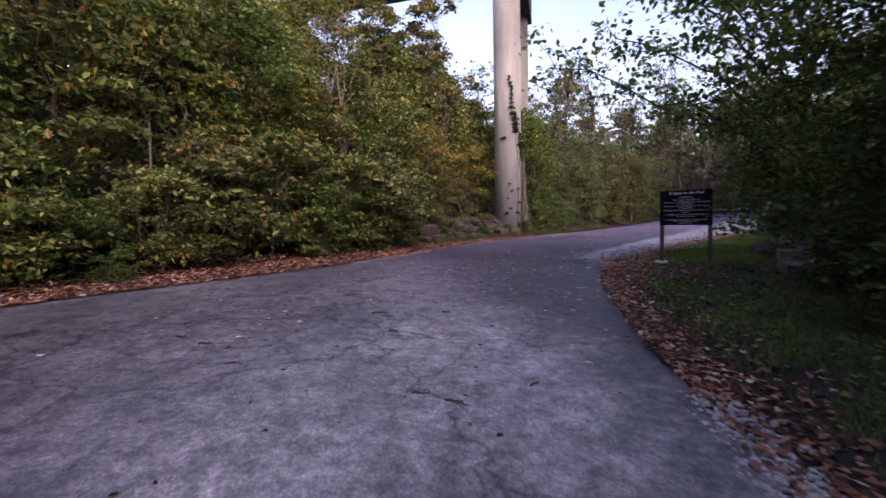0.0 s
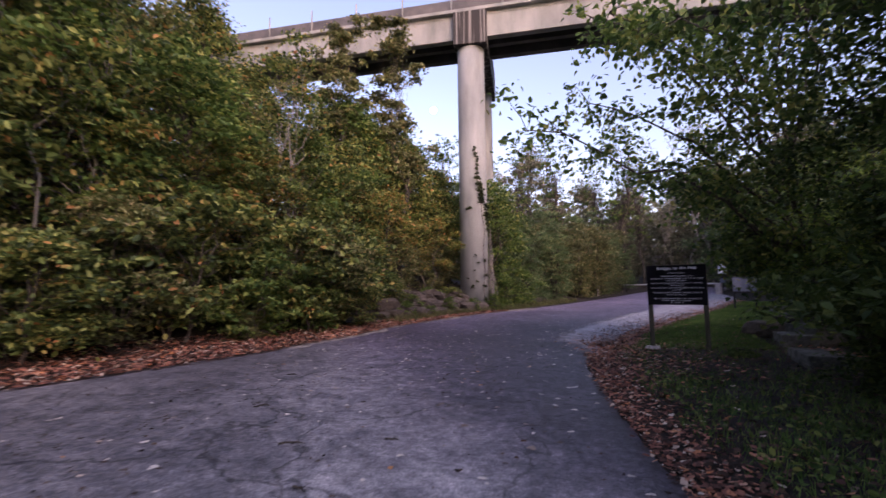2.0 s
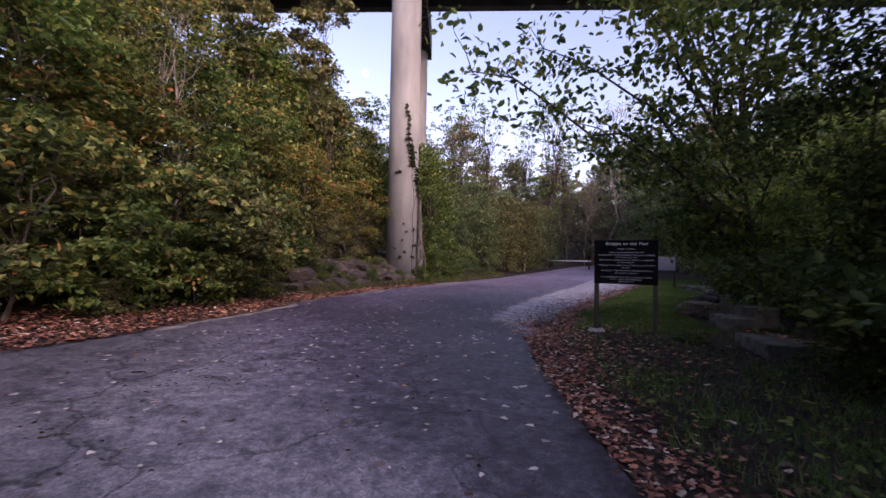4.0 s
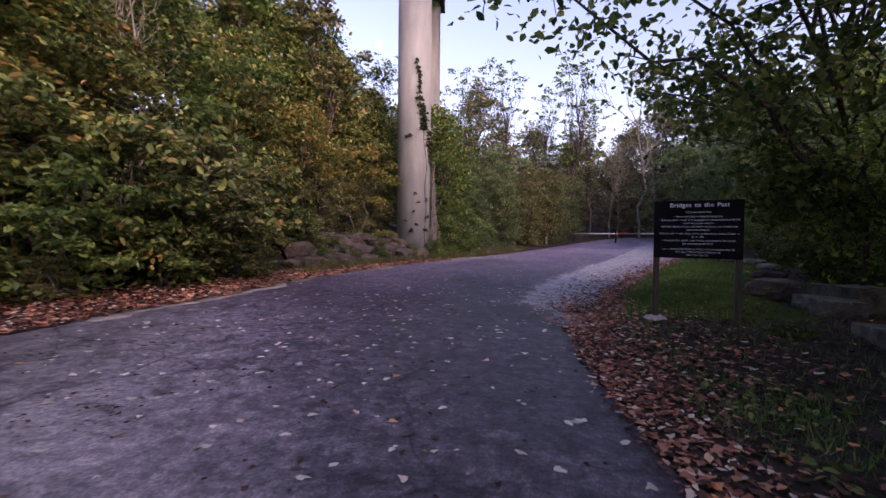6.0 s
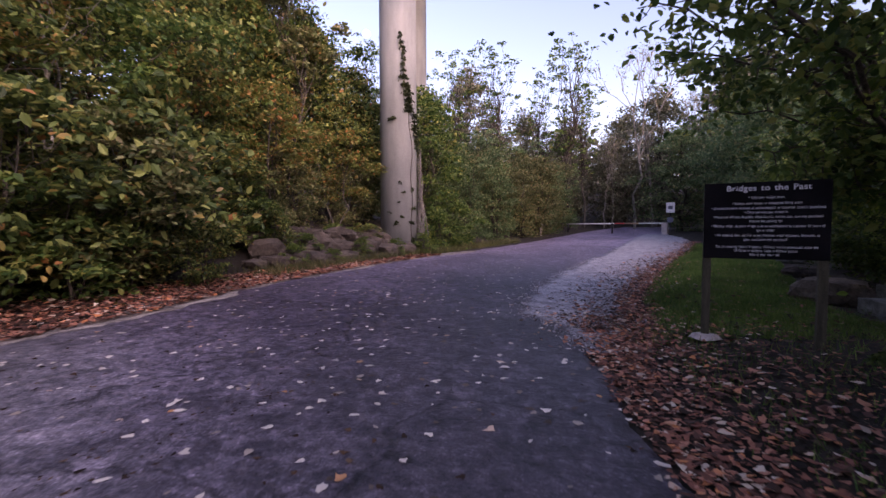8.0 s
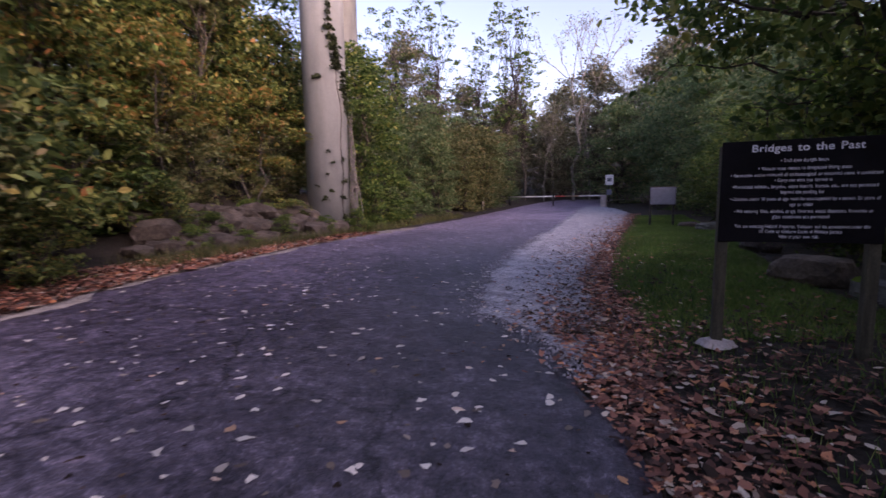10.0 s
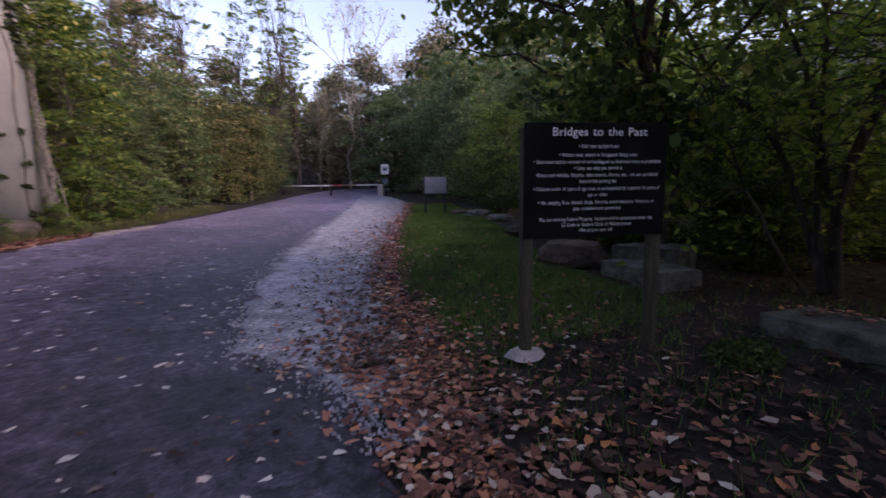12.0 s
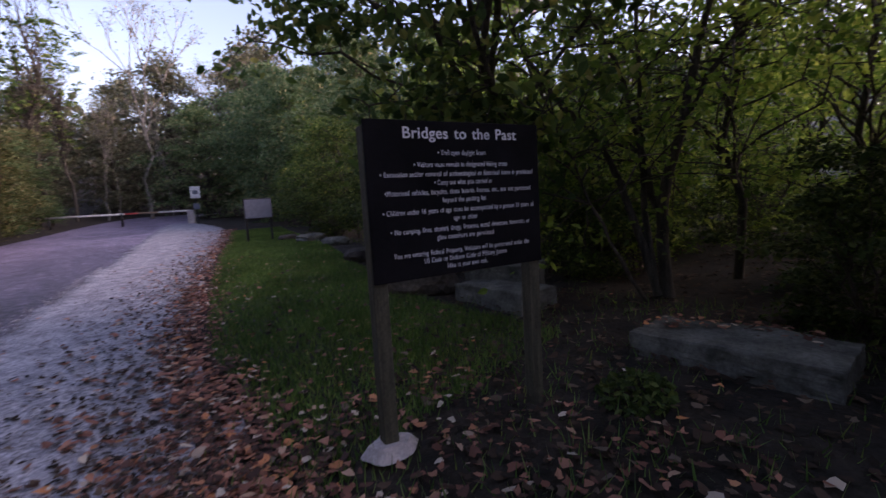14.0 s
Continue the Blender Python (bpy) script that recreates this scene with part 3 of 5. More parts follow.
for k, y in enumerate(np.arange(-8, 26, 4.2)):
    rows[("tb", "ta")[k % 2]].append((edge_x(y) - 13 + rs.normal(0, 1), y + rs.normal(0, 0.8), rs.uniform(0, 360), rs.uniform(0.7, 0.9)))
rows["sa"] += [(-7.5, 24.6, 200, 0.85), (-8.6, 22.6, 300, 1.0), (-7.6, 27.6, 30, 0.95), (-9.4, 24.4, 80, 1.15)]
rows["sb"] += [(-3.8, 28.4, 120, 1.0), (-9.2, 27.5, 60, 1.05), (-11, 29.5, 10, 1.2)]
plant(small_c, [(-9.6, 12.6, 0, 0.95), (-12.6, 8.4, 100, 0.95), (-8.0, 20.3, 40, 0.9), (-8.4, 17.6, 200, 0.85), (-6.9, 23.4, 300, 0.8)], 0.1)
pale = make_tree("pale_stemmed_tree", "pale-barked leaning tree among the thicket", "tree", 25, 11.0, 2.3, 0.45, 0.06, 34, 4800, 0.16, LEAF_LEFT, bark=PALEBARK, stems=2, group="bank thicket")
plant(pale, [(-10.7, 7.4, 20, 1.0), (-12.0, 2.6, 160, 0.9), (-9.0, 13.6, 250, 0.85)], 0.1)
plant(slender, [(-8.2, 21.8, 0, 1.0), (-13.4, 10.2, 90, 0.75), (-9.8, 18.6, 170, 0.8)], 0.1)
for k, y in enumerate(np.arange(-4, 17, 4.6)):
    rows["cab"[k % 3]].append((edge_x(y) + 0.5 + rs.normal(0, 0.25), y + rs.normal(0, 0.4), rs.uniform(0, 360), rs.uniform(0.25, 0.45)))
for k, y in enumerate(np.arange(-5, 17, 1.5)):
    rows["b"].append((edge_x(y) - 1.5 + rs.normal(0, 0.3), y + rs.normal(0, 0.4), rs.uniform(0, 360), rs.uniform(0.5, 0.75)))
# low growth behind the rocks and beside the pier
rows["c"] += [(-8.3, 19.5, 40, 0.8), (-8.0, 21.5, 120, 0.9), (-7.4, 24.0, 200, 0.8), (-6.8, 26.2, 260, 1.0)]
rows["b"] += [(-3.0, 26.9, 20, 0.7), (-2.6, 28.2, 140, 0.8), (-6.2, 18.2, 10, 0.26), (-5.6, 19.6, 70, 0.22), (-6.6, 19.4, 120, 0.35), (-5.3, 21.4, 200, 0.3), (-4.3, 22.9, 260, 0.26), (-6.4, 22.2, 310, 0.4), (-3.4, 24.6, 20, 0.35)]
rows["a"] += [(-7.2, 18.6, 50, 0.4), (-5.7, 23.2, 90, 0.35)]
hollow = make_tree("understory_shrub", "dark low shrub filling the thicket's shaded foot", "shrub", 14, 2.0, 1.5, 0.04, 0.035, 30, 4600, 0.12, LEAF_DARK, stems=6, group="bank thicket")
plant(hollow, [(float(edge_x(y)) - 1.3 - 0.4 * (k % 3), float(y), 70.0 * k, 0.8 + 0.1 * (k % 4)) for k, y in enumerate(np.arange(-5, 19, 1.3))], 0.1)
for proto, key in ((shrub_a, "a"), (shrub_b, "b"), (shrub_c, "c"), (small_a, "sa"), (small_b, "sb"), (tall_a, "ta"), (tall_b, "tb")):
    plant(proto, rows[key], 0.1)

# ---- growth beyond the bridge, on the outer side of the bend ----
bush_far = make_tree("roadside_bush", "dull green roadside bush tree", "tree", 41, 7.0, 2.1, 0.03, 0.08, 60, 9000, 0.17, LEAF_BEND, stems=4, group="bend thicket", tall=True, clump_r=0.34)
bush_tan = make_tree("roadside_bush", "tan and olive roadside bush tree", "tree", 42, 6.2, 2.0, 0.03, 0.08, 56, 9000, 0.16, LEAF_TAN, stems=4, group="bend thicket", tall=True, clump_r=0.34)
poplar = make_tree("slender_tree", "slender sparse-leaved tree against the sky", "tree", 43, 15.0, 2.5, 0.38, 0.12, 80, 1700, 0.22, LEAF_GREEN, group="bend trees", tall=True, clump_r=0.15)
plant(bush_far, [(-4.6, 29.6, 0, 0.8), (-2.2, 31.6, 60, 0.68), (-5.8, 33.5, 100, 1.0), (-0.2, 35.0, 200, 0.74), (-3.4, 36.5, 280, 0.9), (3.6, 43.4, 310, 0.82), (-1.5, 41, 20, 1.0), (2.0, 48, 50, 1.0), (-7.5, 30, 30, 0.95), (6.2, 49.5, 120, 0.85)])
plant(bush_tan, [(1.6, 38.6, 0, 0.9), (-1.2, 38, 80, 1.0), (3.2, 41.4, 150, 0.95), (4.4, 46.0, 220, 0.9), (0.6, 45, 260, 1.1)])
plant(poplar, [(7.0, 50.5, 0, 1.35), (-0.6, 45, 70, 1.08), (-3.6, 43, 140, 0.9), (4.6, 52, 200, 1.0), (-6.6, 42, 260, 0.85), (9.4, 55, 300, 1.05), (-9.6, 38, 330, 0.85)])

# ---- woods past the gate ----
wood_a = make_tree("woodland_tree", "dim green tree of the woods behind the gate", "tree", 51, 13.0, 4.2, 0.08, 0.2, 80, 13000, 0.26, LEAF_FAR, small=True, group="far woods")
wood_b = make_tree("woodland_tree", "dull green leafy tree by the clearing", "tree", 52, 11.0, 4.0, 0.05, 0.18, 70, 12000, 0.24, LEAF_BEND, small=True, group="far woods")
plant(wood_a, [(8, 60, 0, 0.85), (13, 59, 50, 0.8), (19, 60, 110, 1.2), (4, 64, 160, 0.95), (25, 55, 220, 1.35), (30, 62, 260, 1.6), (10, 70, 300, 1.05), (-4, 62, 20, 1.2), (18, 70, 80, 1.3), (-10, 56, 40, 1.1), (36, 50, 10, 1.4)])
plant(wood_b, [(17, 49, 0, 0.9), (19, 43, 60, 0.95), (22, 48, 120, 1.2), (17.5, 37.5, 180, 0.85), (21, 38, 240, 1.1), (15.5, 32.5, 300, 0.75), (20, 32, 20, 1.0), (25, 42, 80, 1.3), (16, 27.5, 140, 0.75), (20, 25, 200, 1.0)])


def bare_tree(seed, height, label):
    rg = np.random.default_rng(seed)
    thing = empty("bare_tree", label, "tree")
    limbs = []

    def grow(p, d, length, r, depth):
        q = p + d * length
        limbs.append(bent(rg, p, q, r, r * 0.6, 5, 0.02, 0.04))
        if depth == 0:
            return
        for _ in range(3 if depth > 1 else 4):
            e = d + rg.normal(0, 0.3, 3)
            e[2] = abs(e[2]) + 0.25
            grow(q, e / np.linalg.norm(e), length * rg.uniform(0.55, 0.75), r * 0.58, depth - 1)
    grow(np.array([0, 0, -0.3]), np.array([0.03, 0, 1.0]), height * 0.42, 0.17, 4)
    V, F = tubes(limbs, 5)
    part_mesh("trunk", mesh_of("trunk", V, F, PALEBARK, True), thing)
    tipped = np.array([l[-1][0] for l in limbs if l[-1][1] < 0.05])
    P = tipped[rg.integers(0, len(tipped), 700)] + rg.normal(0, 0.35, (700, 3))
    V, F = quad_cloud(rg, P, 0.2)
    part_mesh("crown", mesh_of("crown", V, F, LEAF_TAN), thing, "few remaining tan leaves")
    return thing


bare = bare_tree(3, 21, "tall pale-barked tree almost bare of leaves")
plant(bare, [(14.4, 54, 0, 0.92)])
pale_trunks = bare_tree(8, 17, "thin pale-trunked tree in the far woods")
plant(pale_trunks, [(11.6, 55.5, 20, 0.5), (16.6, 55.5, 130, 0.62), (13.0, 57, 220, 0.55), (19, 54, 300, 0.7)])

# ---- woods on the inner side, behind the sign ----
under_a = make_tree("understory_tree", "dark multi-stemmed understory tree with thin leaves", "tree", 61, 7.5, 3.0, 0.34, 0.075, 52, 5000, 0.11, LEAF_GREEN, stems=4, group="inner woods")
under_b = make_tree("understory_tree", "slim dark tree with yellow-green leaves", "tree", 62, 8.5, 2.6, 0.34, 0.07, 50, 3600, 0.13, LEAF_LIME, group="inner woods")
under_c = make_tree("sapling", "thin leafy sapling in the shaded woods", "tree", 63, 5.0, 2.0, 0.18, 0.04, 40, 6000, 0.11, LEAF_GREEN, stems=2, group="inner woods")
plant(under_a, [(6.4, 5.6, 70, 0.95), (6.0, 0.5, 150, 0.95), (11.4, 19.5, 210, 0.9), (7.4, -4, 330, 1.0)])
plant(under_b, [(8.4, 10.6, 0, 1.0), (9.4, 9.2, 40, 0.95), (13.0, 9.5, 240, 1.2), (9.6, 1.5, 300, 1.1), (15.5, 5.0, 20, 0.9), (14.5, 22.5, 50, 0.8)])
plant(under_c, [(5.4, 2.8, 0, 0.9), (4.9, 7.6, 70, 0.75), (5.0, -1.5, 140, 1.0), (7.8, 12.4, 200, 0.9), (9.4, 16.6, 260, 0.9), (11.2, 22.6, 310, 0.9), (12.6, 26.2, 20, 0.95), (8.4, 7.2, 90, 0.9), (13.6, 29.6, 150, 1.0), (11.5, 7.0, 30, 1.0), (12, 13.5, 60, 1.0)])


# the trees behind the view are added only to block sky light
canopy = make_tree("shade_canopy_tree", "broad dark canopy tree, some added out of view for shade", "tree", 64, 11.0, 4.2, 0.42, 0.15, 60, 12000, 0.17, LEAF_DARK, group="inner woods")
plant(canopy, [(8.2, -3.0, 0, 1.0), (7.4, 1.4, 50, 0.8), (8.0, -9.5, 310, 1.1), (4.5, -9.0, 130, 1.0), (11.5, -8.0, 200, 1.0), (6.6, 5.4, 150, 0.8), (5.0, 4.2, 20, 0.66), (5.9, 7.4, 230, 0.6), (5.6, 0.6, 80, 0.7), (5.2, 7.4, 110, 0.45)])
under_d = make_tree("understory_shrub", "dark leafy shrub in the shaded woods", "shrub", 65, 3.2, 1.9, 0.08, 0.035, 40, 7000, 0.12, LEAF_DARK, stems=6, group="inner woods")
plant(under_d, [(5.0, 4.4, 0, 0.95), (4.9, 6.0, 40, 0.95), (4.9, 7.9, 200, 0.75), (4.6, 2.6, 110, 1.0), (4.8, 0.8, 60, 1.0), (5.6, 6.6, 120, 0.8), (5.9, 9.3, 60, 0.55), (5.2, -3.0, 180, 1.1), (7.2, 2.4, 240, 1.1), (8.0, 15.6, 300, 0.9), (13.5, 11.2, 150, 0.6), (14.8, 13.4, 270, 0.7), (14.5, 8.2, 330, 0.7), (6.6, 8.2, 70, 0.4), (9.2, 8.0, 30, 0.5), (11.0, 12.4, 250, 0.6), (8.2, 9.4, 140, 0.4), (9.0, 13.8, 60, 0.5), (13.4, 14.6, 100, 0.6), (10.2, 14.6, 160, 0.5), (16.5, 10.4, 90, 0.8), (16.8, 14.8, 20, 0.8), (16.2, 6.4, 200, 0.8), (7.4, 12.6, 10, 0.45), (9.6, 19.4, 40, 0.9), (11.6, 24.4, 100, 0.9), (13, 19, 170, 1.1)])
backlit = make_tree("woodland_shrub_tree", "yellow-green leafy tree at the back of the woods", "tree", 66, 8.0, 3.2, 0.06, 0.09, 60, 9000, 0.17, LEAF_LIME, stems=3, small=True, group="inner woods")
glow = make_tree("woodland_shrub_tree", "yellow-green leafy tree filling the wood behind the slab", "tree", 67, 6.5, 2.4, 0.1, 0.05, 60, 4400, 0.13, LEAF_LIME, stems=3, group="inner woods")
plant(glow, [(11.8, 10.4, 60, 0.6), (10.6, 9.0, 190, 0.4), (7.8, 13.4, 40, 0.42), (8.4, 12.0, 120, 0.42), (9.6, 14.4, 80, 0.55), (8.8, 16.4, 10, 0.6), (11.0, 13.6, 160, 0.5), (13.2, 17.6, 250, 0.8), (16.4, 13.2, 330, 0.75), (11.4, 15.4, 120, 1.0), (15, 10.8, 240, 1.2), (10.6, 17.8, 300, 0.9), (14.5, 15.5, 30, 0.9), (12.4, 12.6, 200, 0.75), (13.4, 8.4, 20, 0.8)])
plant(backlit, [(19, 9, 0, 0.7), (20, 14, 60, 0.62), (19.5, 4, 120, 0.7), (18.5, 18.5, 180, 0.62), (21, -1, 240, 0.9), (19, 23, 150, 1.1), (15, -8, 210, 1.1), (24, 11.5, 30, 0.85), (25, 5, 90, 1.0), (26, 18, 280, 0.8)])


def overhanging_tree():
    """The tree whose boughs reach out over the road."""
    rg = np.random.default_rng(71)
    thing = empty("overhanging_tree", "dark-leaved tree with boughs reaching over the road", "tree", pose(6.3, 13.2, gz(6.3, 13.2)))
    trunk = bent(rg, (0, 0, -0.3), (-0.6, 0.2, 7.5), 0.055, 0.025, 10, 0, 0.03)
    limbs, centres, radii = [trunk], [], []
    for a, b, r in (((2), (-6.9, -2.6, 5.1), 0.05), ((3), (-5.4, -1.6, 6.0), 0.05), ((2), (-3.6, -1.4, 4.0), 0.045), ((4), (-4.6, -3.6, 6.6), 0.05), ((5), (-3.0, -2.2, 7.0), 0.05), ((4), (-2.4, 0.6, 5.6), 0.04), ((3), (-4.2, 0.4, 5.0), 0.045), ((6), (-1.0, -3.2, 7.6), 0.04), ((5), (-2.2, -5.4, 6.8), 0.04), ((5), (-5.2, -4.5, 6.5), 0.04), ((6), (-4.1, -4.8, 6.0), 0.04), ((6), (-2.9, -5.2, 6.0), 0.04), ((5), (-2.0, -5.7, 5.3), 0.04), ((6), (-5.4, -3.0, 7.4), 0.04), ((3), (-3.7, 1.4, 4.6), 0.04), ((4), (-2.9, 3.2, 5.0), 0.04), ((3), (-2.5, 2.7, 3.8), 0.03), ((4), (-3.0, 2.5, 4.5), 0.03), ((4), (-1.6, 2.2, 4.8), 0.04), ((2), (-1.9, 0.4, 2.1), 0.025), ((2), (-1.3, 1.7, 2.5), 0.025), ((3), (-1.9, -0.7, 2.7), 0.025), ((2), (-1.6, 0.0, 2.4), 0.02), ((3), (-2.2, 0.7, 2.6), 0.02), ((2), (-1.5, -1.2, 2.3), 0.02), ((4), (-2.6, -2.9, 4.7), 0.03), ((4), (-1.5, -2.7, 4.9), 0.03), ((5), (-2.1, -3.7, 5.3), 0.03), ((3), (-1.0, -3.6, 4.2), 0.03)):
        bough = bent(rg, trunk[a][0], b, r, 0.012, 9, 0.1, 0.05)
        limbs.append(bough)
        for k in range(3, 9):
            for _ in range(4 if b[0] < -3.9 and b[1] < 0 else 2):
                c = bough[k][0] + rg.normal(0, 0.38, 3) * (1, 1, 0.7)
                limbs.append(bent(rg, bough[k][0], c, 0.012, 0.004, 4, 0.05, 0.08))
                centres.append(c)
                radii.append(rg.uniform(0.35, 0.65))
    V, F = tubes(limbs[:1], 8)
    part_mesh("stem", mesh_of("stem", V, F, BARK, True), thing)
    V, F = tubes(limbs[1:], 6)
    tagged(part_mesh("branchwork", mesh_of("branchwork", V, F, BARK, True), thing), kind="stuff")
    V, F = leaf_cloud(rg, sprays(rg, centres, radii, 11000, 0.5), 0.15, flat=0.45, wide=0.62, droop=0.8)
    tagged(part_mesh("crown", mesh_of("crown", V, F, LEAF_GREEN), thing), kind="stuff")


overhanging_tree()


def fanning_tree():
    """A tree whose stems fan out from one foot behind the stone slab."""
    rg = np.random.default_rng(72)
    foot = np.array([6.59, 11.2, gz(6.59, 11.2)])
    thing = empty("fanning_tree", "dark tree with several stems fanning from one foot", "tree", pose(*foot))
    up = lambda *pts: [np.array(q) - foot for q in pts]
    courses = (
        (up((6.59, 11.2, -0.2), (6.46, 11.6, 1.3), (6.37, 11.97, 2.29), (6.1, 12.62, 2.96), (5.84, 13.11, 4.19), (5.5, 13.6, 5.0)), 0.06),
        (up((6.62, 11.15, -0.2), (6.57, 11.3, 1.35), (6.62, 11.01, 2.31), (6.65, 10.84, 3.34), (6.68, 10.6, 4.7), (6.9, 10.4, 6.0)), 0.085),
        (up((6.57, 11.3, 1.3), (6.5, 11.5, 2.1), (6.46, 11.7, 3.04), (6.31, 12.13, 4.02), (6.2, 12.4, 5.4)), 0.05),
        (up((6.65, 11.3, -0.2), (6.55, 11.45, 1.6), (6.51, 11.51, 2.8), (6.51, 11.53, 3.9), (6.7, 11.5, 5.8)), 0.05),
        (up((6.62, 11.01, 2.31), (6.7, 10.75, 2.9), (6.9, 10.3, 3.6), (7.1, 9.8, 4.4)), 0.035),
        (up((6.5, 11.25, -0.2), (5.9, 11.7, 0.9), (5.5, 12.1, 2.2), (5.2, 12.5, 3.4)), 0.03))
    stems_only, limbs, centres, radii = [], [], [], []
    for pts, r in courses:
        pts = np.array(pts)
        u = np.linspace(0, 1, len(pts))
        v = np.linspace(0, 1, 16)
        fine = np.stack([np.interp(v, u, pts[:, k]) for k in range(3)], -1)
        fine[1:-1] = (fine[:-2] + fine[1:-1] * 2 + fine[2:]) / 4 + rg.normal(0, 0.012, (14, 3))
        stems_only.append([(fine[k], r * (1 - 0.8 * v[k])) for k in range(16)])
        for k in range(4, 16):
            if fine[k][2] > 1.1:
                for _ in range(3):
                    c = fine[k] + rg.normal(0, 0.7, 3) * (1, 1, 0.6)
                    limbs.append(bent(rg, fine[k], c, 0.014, 0.004, 5, 0.06, 0.08))
                    centres.append(c)
                    radii.append(rg.uniform(0.25, 0.55))
    for path in stems_only:
        V, F = tubes([path], 8)
        part_mesh("stem", mesh_of("stem", V, F, BARK, True), thing)
    V, F = tubes(limbs, 6)
    tagged(part_mesh("branchwork", mesh_of("branchwork", V, F, BARK, True), thing), kind="stuff")
    V, F = leaf_cloud(rg, sprays(rg, centres, radii, 4600, 0.5), 0.1, flat=0.5)
    part_mesh("crown", mesh_of("crown", V, F, LEAF_LIME), thing)


fanning_tree()

# ---- distant wooded ridges all round ----
rg = np.random.default_rng(81)
th = rg.uniform(0, 6.283, 60000)
rad = 62 + 90 * rg.random(60000) ** 1.5
px, py = 5 + np.cos(th) * rad, 15 + np.sin(th) * rad
lump = 6.5 + 3.5 * np.sin(th * 23) * np.sin(rad * 0.21) + 2 * np.sin(th * 57 + rad * 0.4)
P = np.stack([px, py, ground_z(px, py) + lump * np.sqrt(rg.random(60000)) * 1.25], -1)
V, F = quad_cloud(rg, P, 1.1, flat=0.2, wide=0.8)
tagged(new("distant_woods", mesh_of("distant_woods", V, F, LEAF_FAR)), "distant wooded ridge in dull autumn green", "woods", kind="stuff")

# ---- pale rock bluff glimpsed through the inner woods ----
def bluff():
    """A ledged rock face that stands behind the trees."""
    nu, nv = 90, 34
    V = []
    for a in range(nu):
        for b in range(nv):
            u, h = a / (nu - 1), b / (nv - 1)
            x, y = 27 + 14 * u, 46 - 40 * u
            top = 13 + 3 * noise.noise(Vector((u * 9, 0, 0)))
            z = -1 + h * top
            out = 1.3 * noise.noise(Vector((u * 14, z * 0.25, 3))) + 0.5 * noise.noise(Vector((u * 45, z * 0.9, 7))) + 0.35 * math.floor(z / 1.6 + noise.noise(Vector((u * 6, 0, 1))))
            V.append((x + 0.94 * out + (3.0 if b == nv - 1 else 0), y + 0.33 * out, z))
    F = [(a * nv + b, (a + 1) * nv + b, (a + 1) * nv + b + 1, a * nv + b + 1) for a in range(nu - 1) for b in range(nv - 1)]
    tagged(new("rock_bluff", mesh_of("rock_bluff", V, F, LIMESTONE)), "pale limestone bluff behind the woods", "cliff", kind="structure")


bluff()

# ---- rocks ----
def rock(name, label, category, at, size, turn, seed, material, square=0.0, group="", subdiv=3, craggy=0.09):
    """A broken stone; square pushes it towards a cut block."""
    bm = bmesh.new()
    bmesh.ops.create_icosphere(bm, subdivisions=subdiv, radius=1)
    for v in bm.verts:
        d = v.co.normalized()
        m = max(abs(d.x), abs(d.y), abs(d.z))
        q = d.lerp(d / m * 0.86, square)
        n1 = noise.noise(d * 1.3 + Vector((seed * 7.1, 0, 0)))
        n2 = noise.noise(d * 4.0 + Vector((0, seed * 3.3, 0)))
        n3 = noise.noise(d * 11 + Vector((0, 0, seed)))
        v.co = q * (1 + (0.3 * n1) * (1 - 0.7 * square) + craggy * n2 + 0.03 * n3)
        v.co = Vector((v.co.x * size[0] / 2, v.co.y * size[1] / 2, v.co.z * size[2] / 2))
    low = min(v.co.z for v in bm.verts)
    bmesh.ops.translate(bm, vec=(0, 0, -low), verts=bm.verts)
    me = bpy.data.meshes.new(name)
    bm.to_mesh(me)
    bm.free()
    me.materials.append(material)
    ob = new(name, me)
    ob.matrix_basis = pose(*at, 0, 0, turn)
    return tagged(ob, label, category, group)


def cut_stone(label, at, size, turn, seed, group="edging stones"):
    """A quarried block: broken arrises and an uneven face."""
    bm = bmesh.new()
    bmesh.ops.create_cube(bm, size=1)
    bmesh.ops.scale(bm, vec=size, verts=bm.verts)
    bmesh.ops.bevel(bm, geom=bm.edges[:], offset=0.018, segments=2, affect='EDGES', profile=0.6)
    bmesh.ops.subdivide_edges(bm, edges=[e for e in bm.edges if e.calc_length() > 0.12], cuts=9, use_grid_fill=True)
    bmesh.ops.triangulate(bm, faces=[f for f in bm.faces if len(f.verts) > 4])
    bm.normal_update()
    for v in bm.verts:
        q = v.co * 2.2 + Vector((seed * 5.3, seed, 0))
        v.co += v.normal * (0.028 * noise.noise(q) + 0.02 * noise.noise(q * 4) + 0.008 * noise.noise(q * 11))
        v.co.x += 0.06 * noise.noise(Vector((v.co.y * 1.4, seed * 3.0, 0)))
        v.co.z += size[2] / 2 - 0.12 * size[2] * max(0, v.co.y / size[1])
    me = bpy.data.meshes.new("stone_block")
    bm.to_mesh(me)
    bm.free()
    me.materials.append(SLAB)
    ob = new("stone_block", me)
    ob.matrix_basis = pose(*at, 0, 0, turn)
    return tagged(ob, label, "stone", group)


rr = random.Random(4)
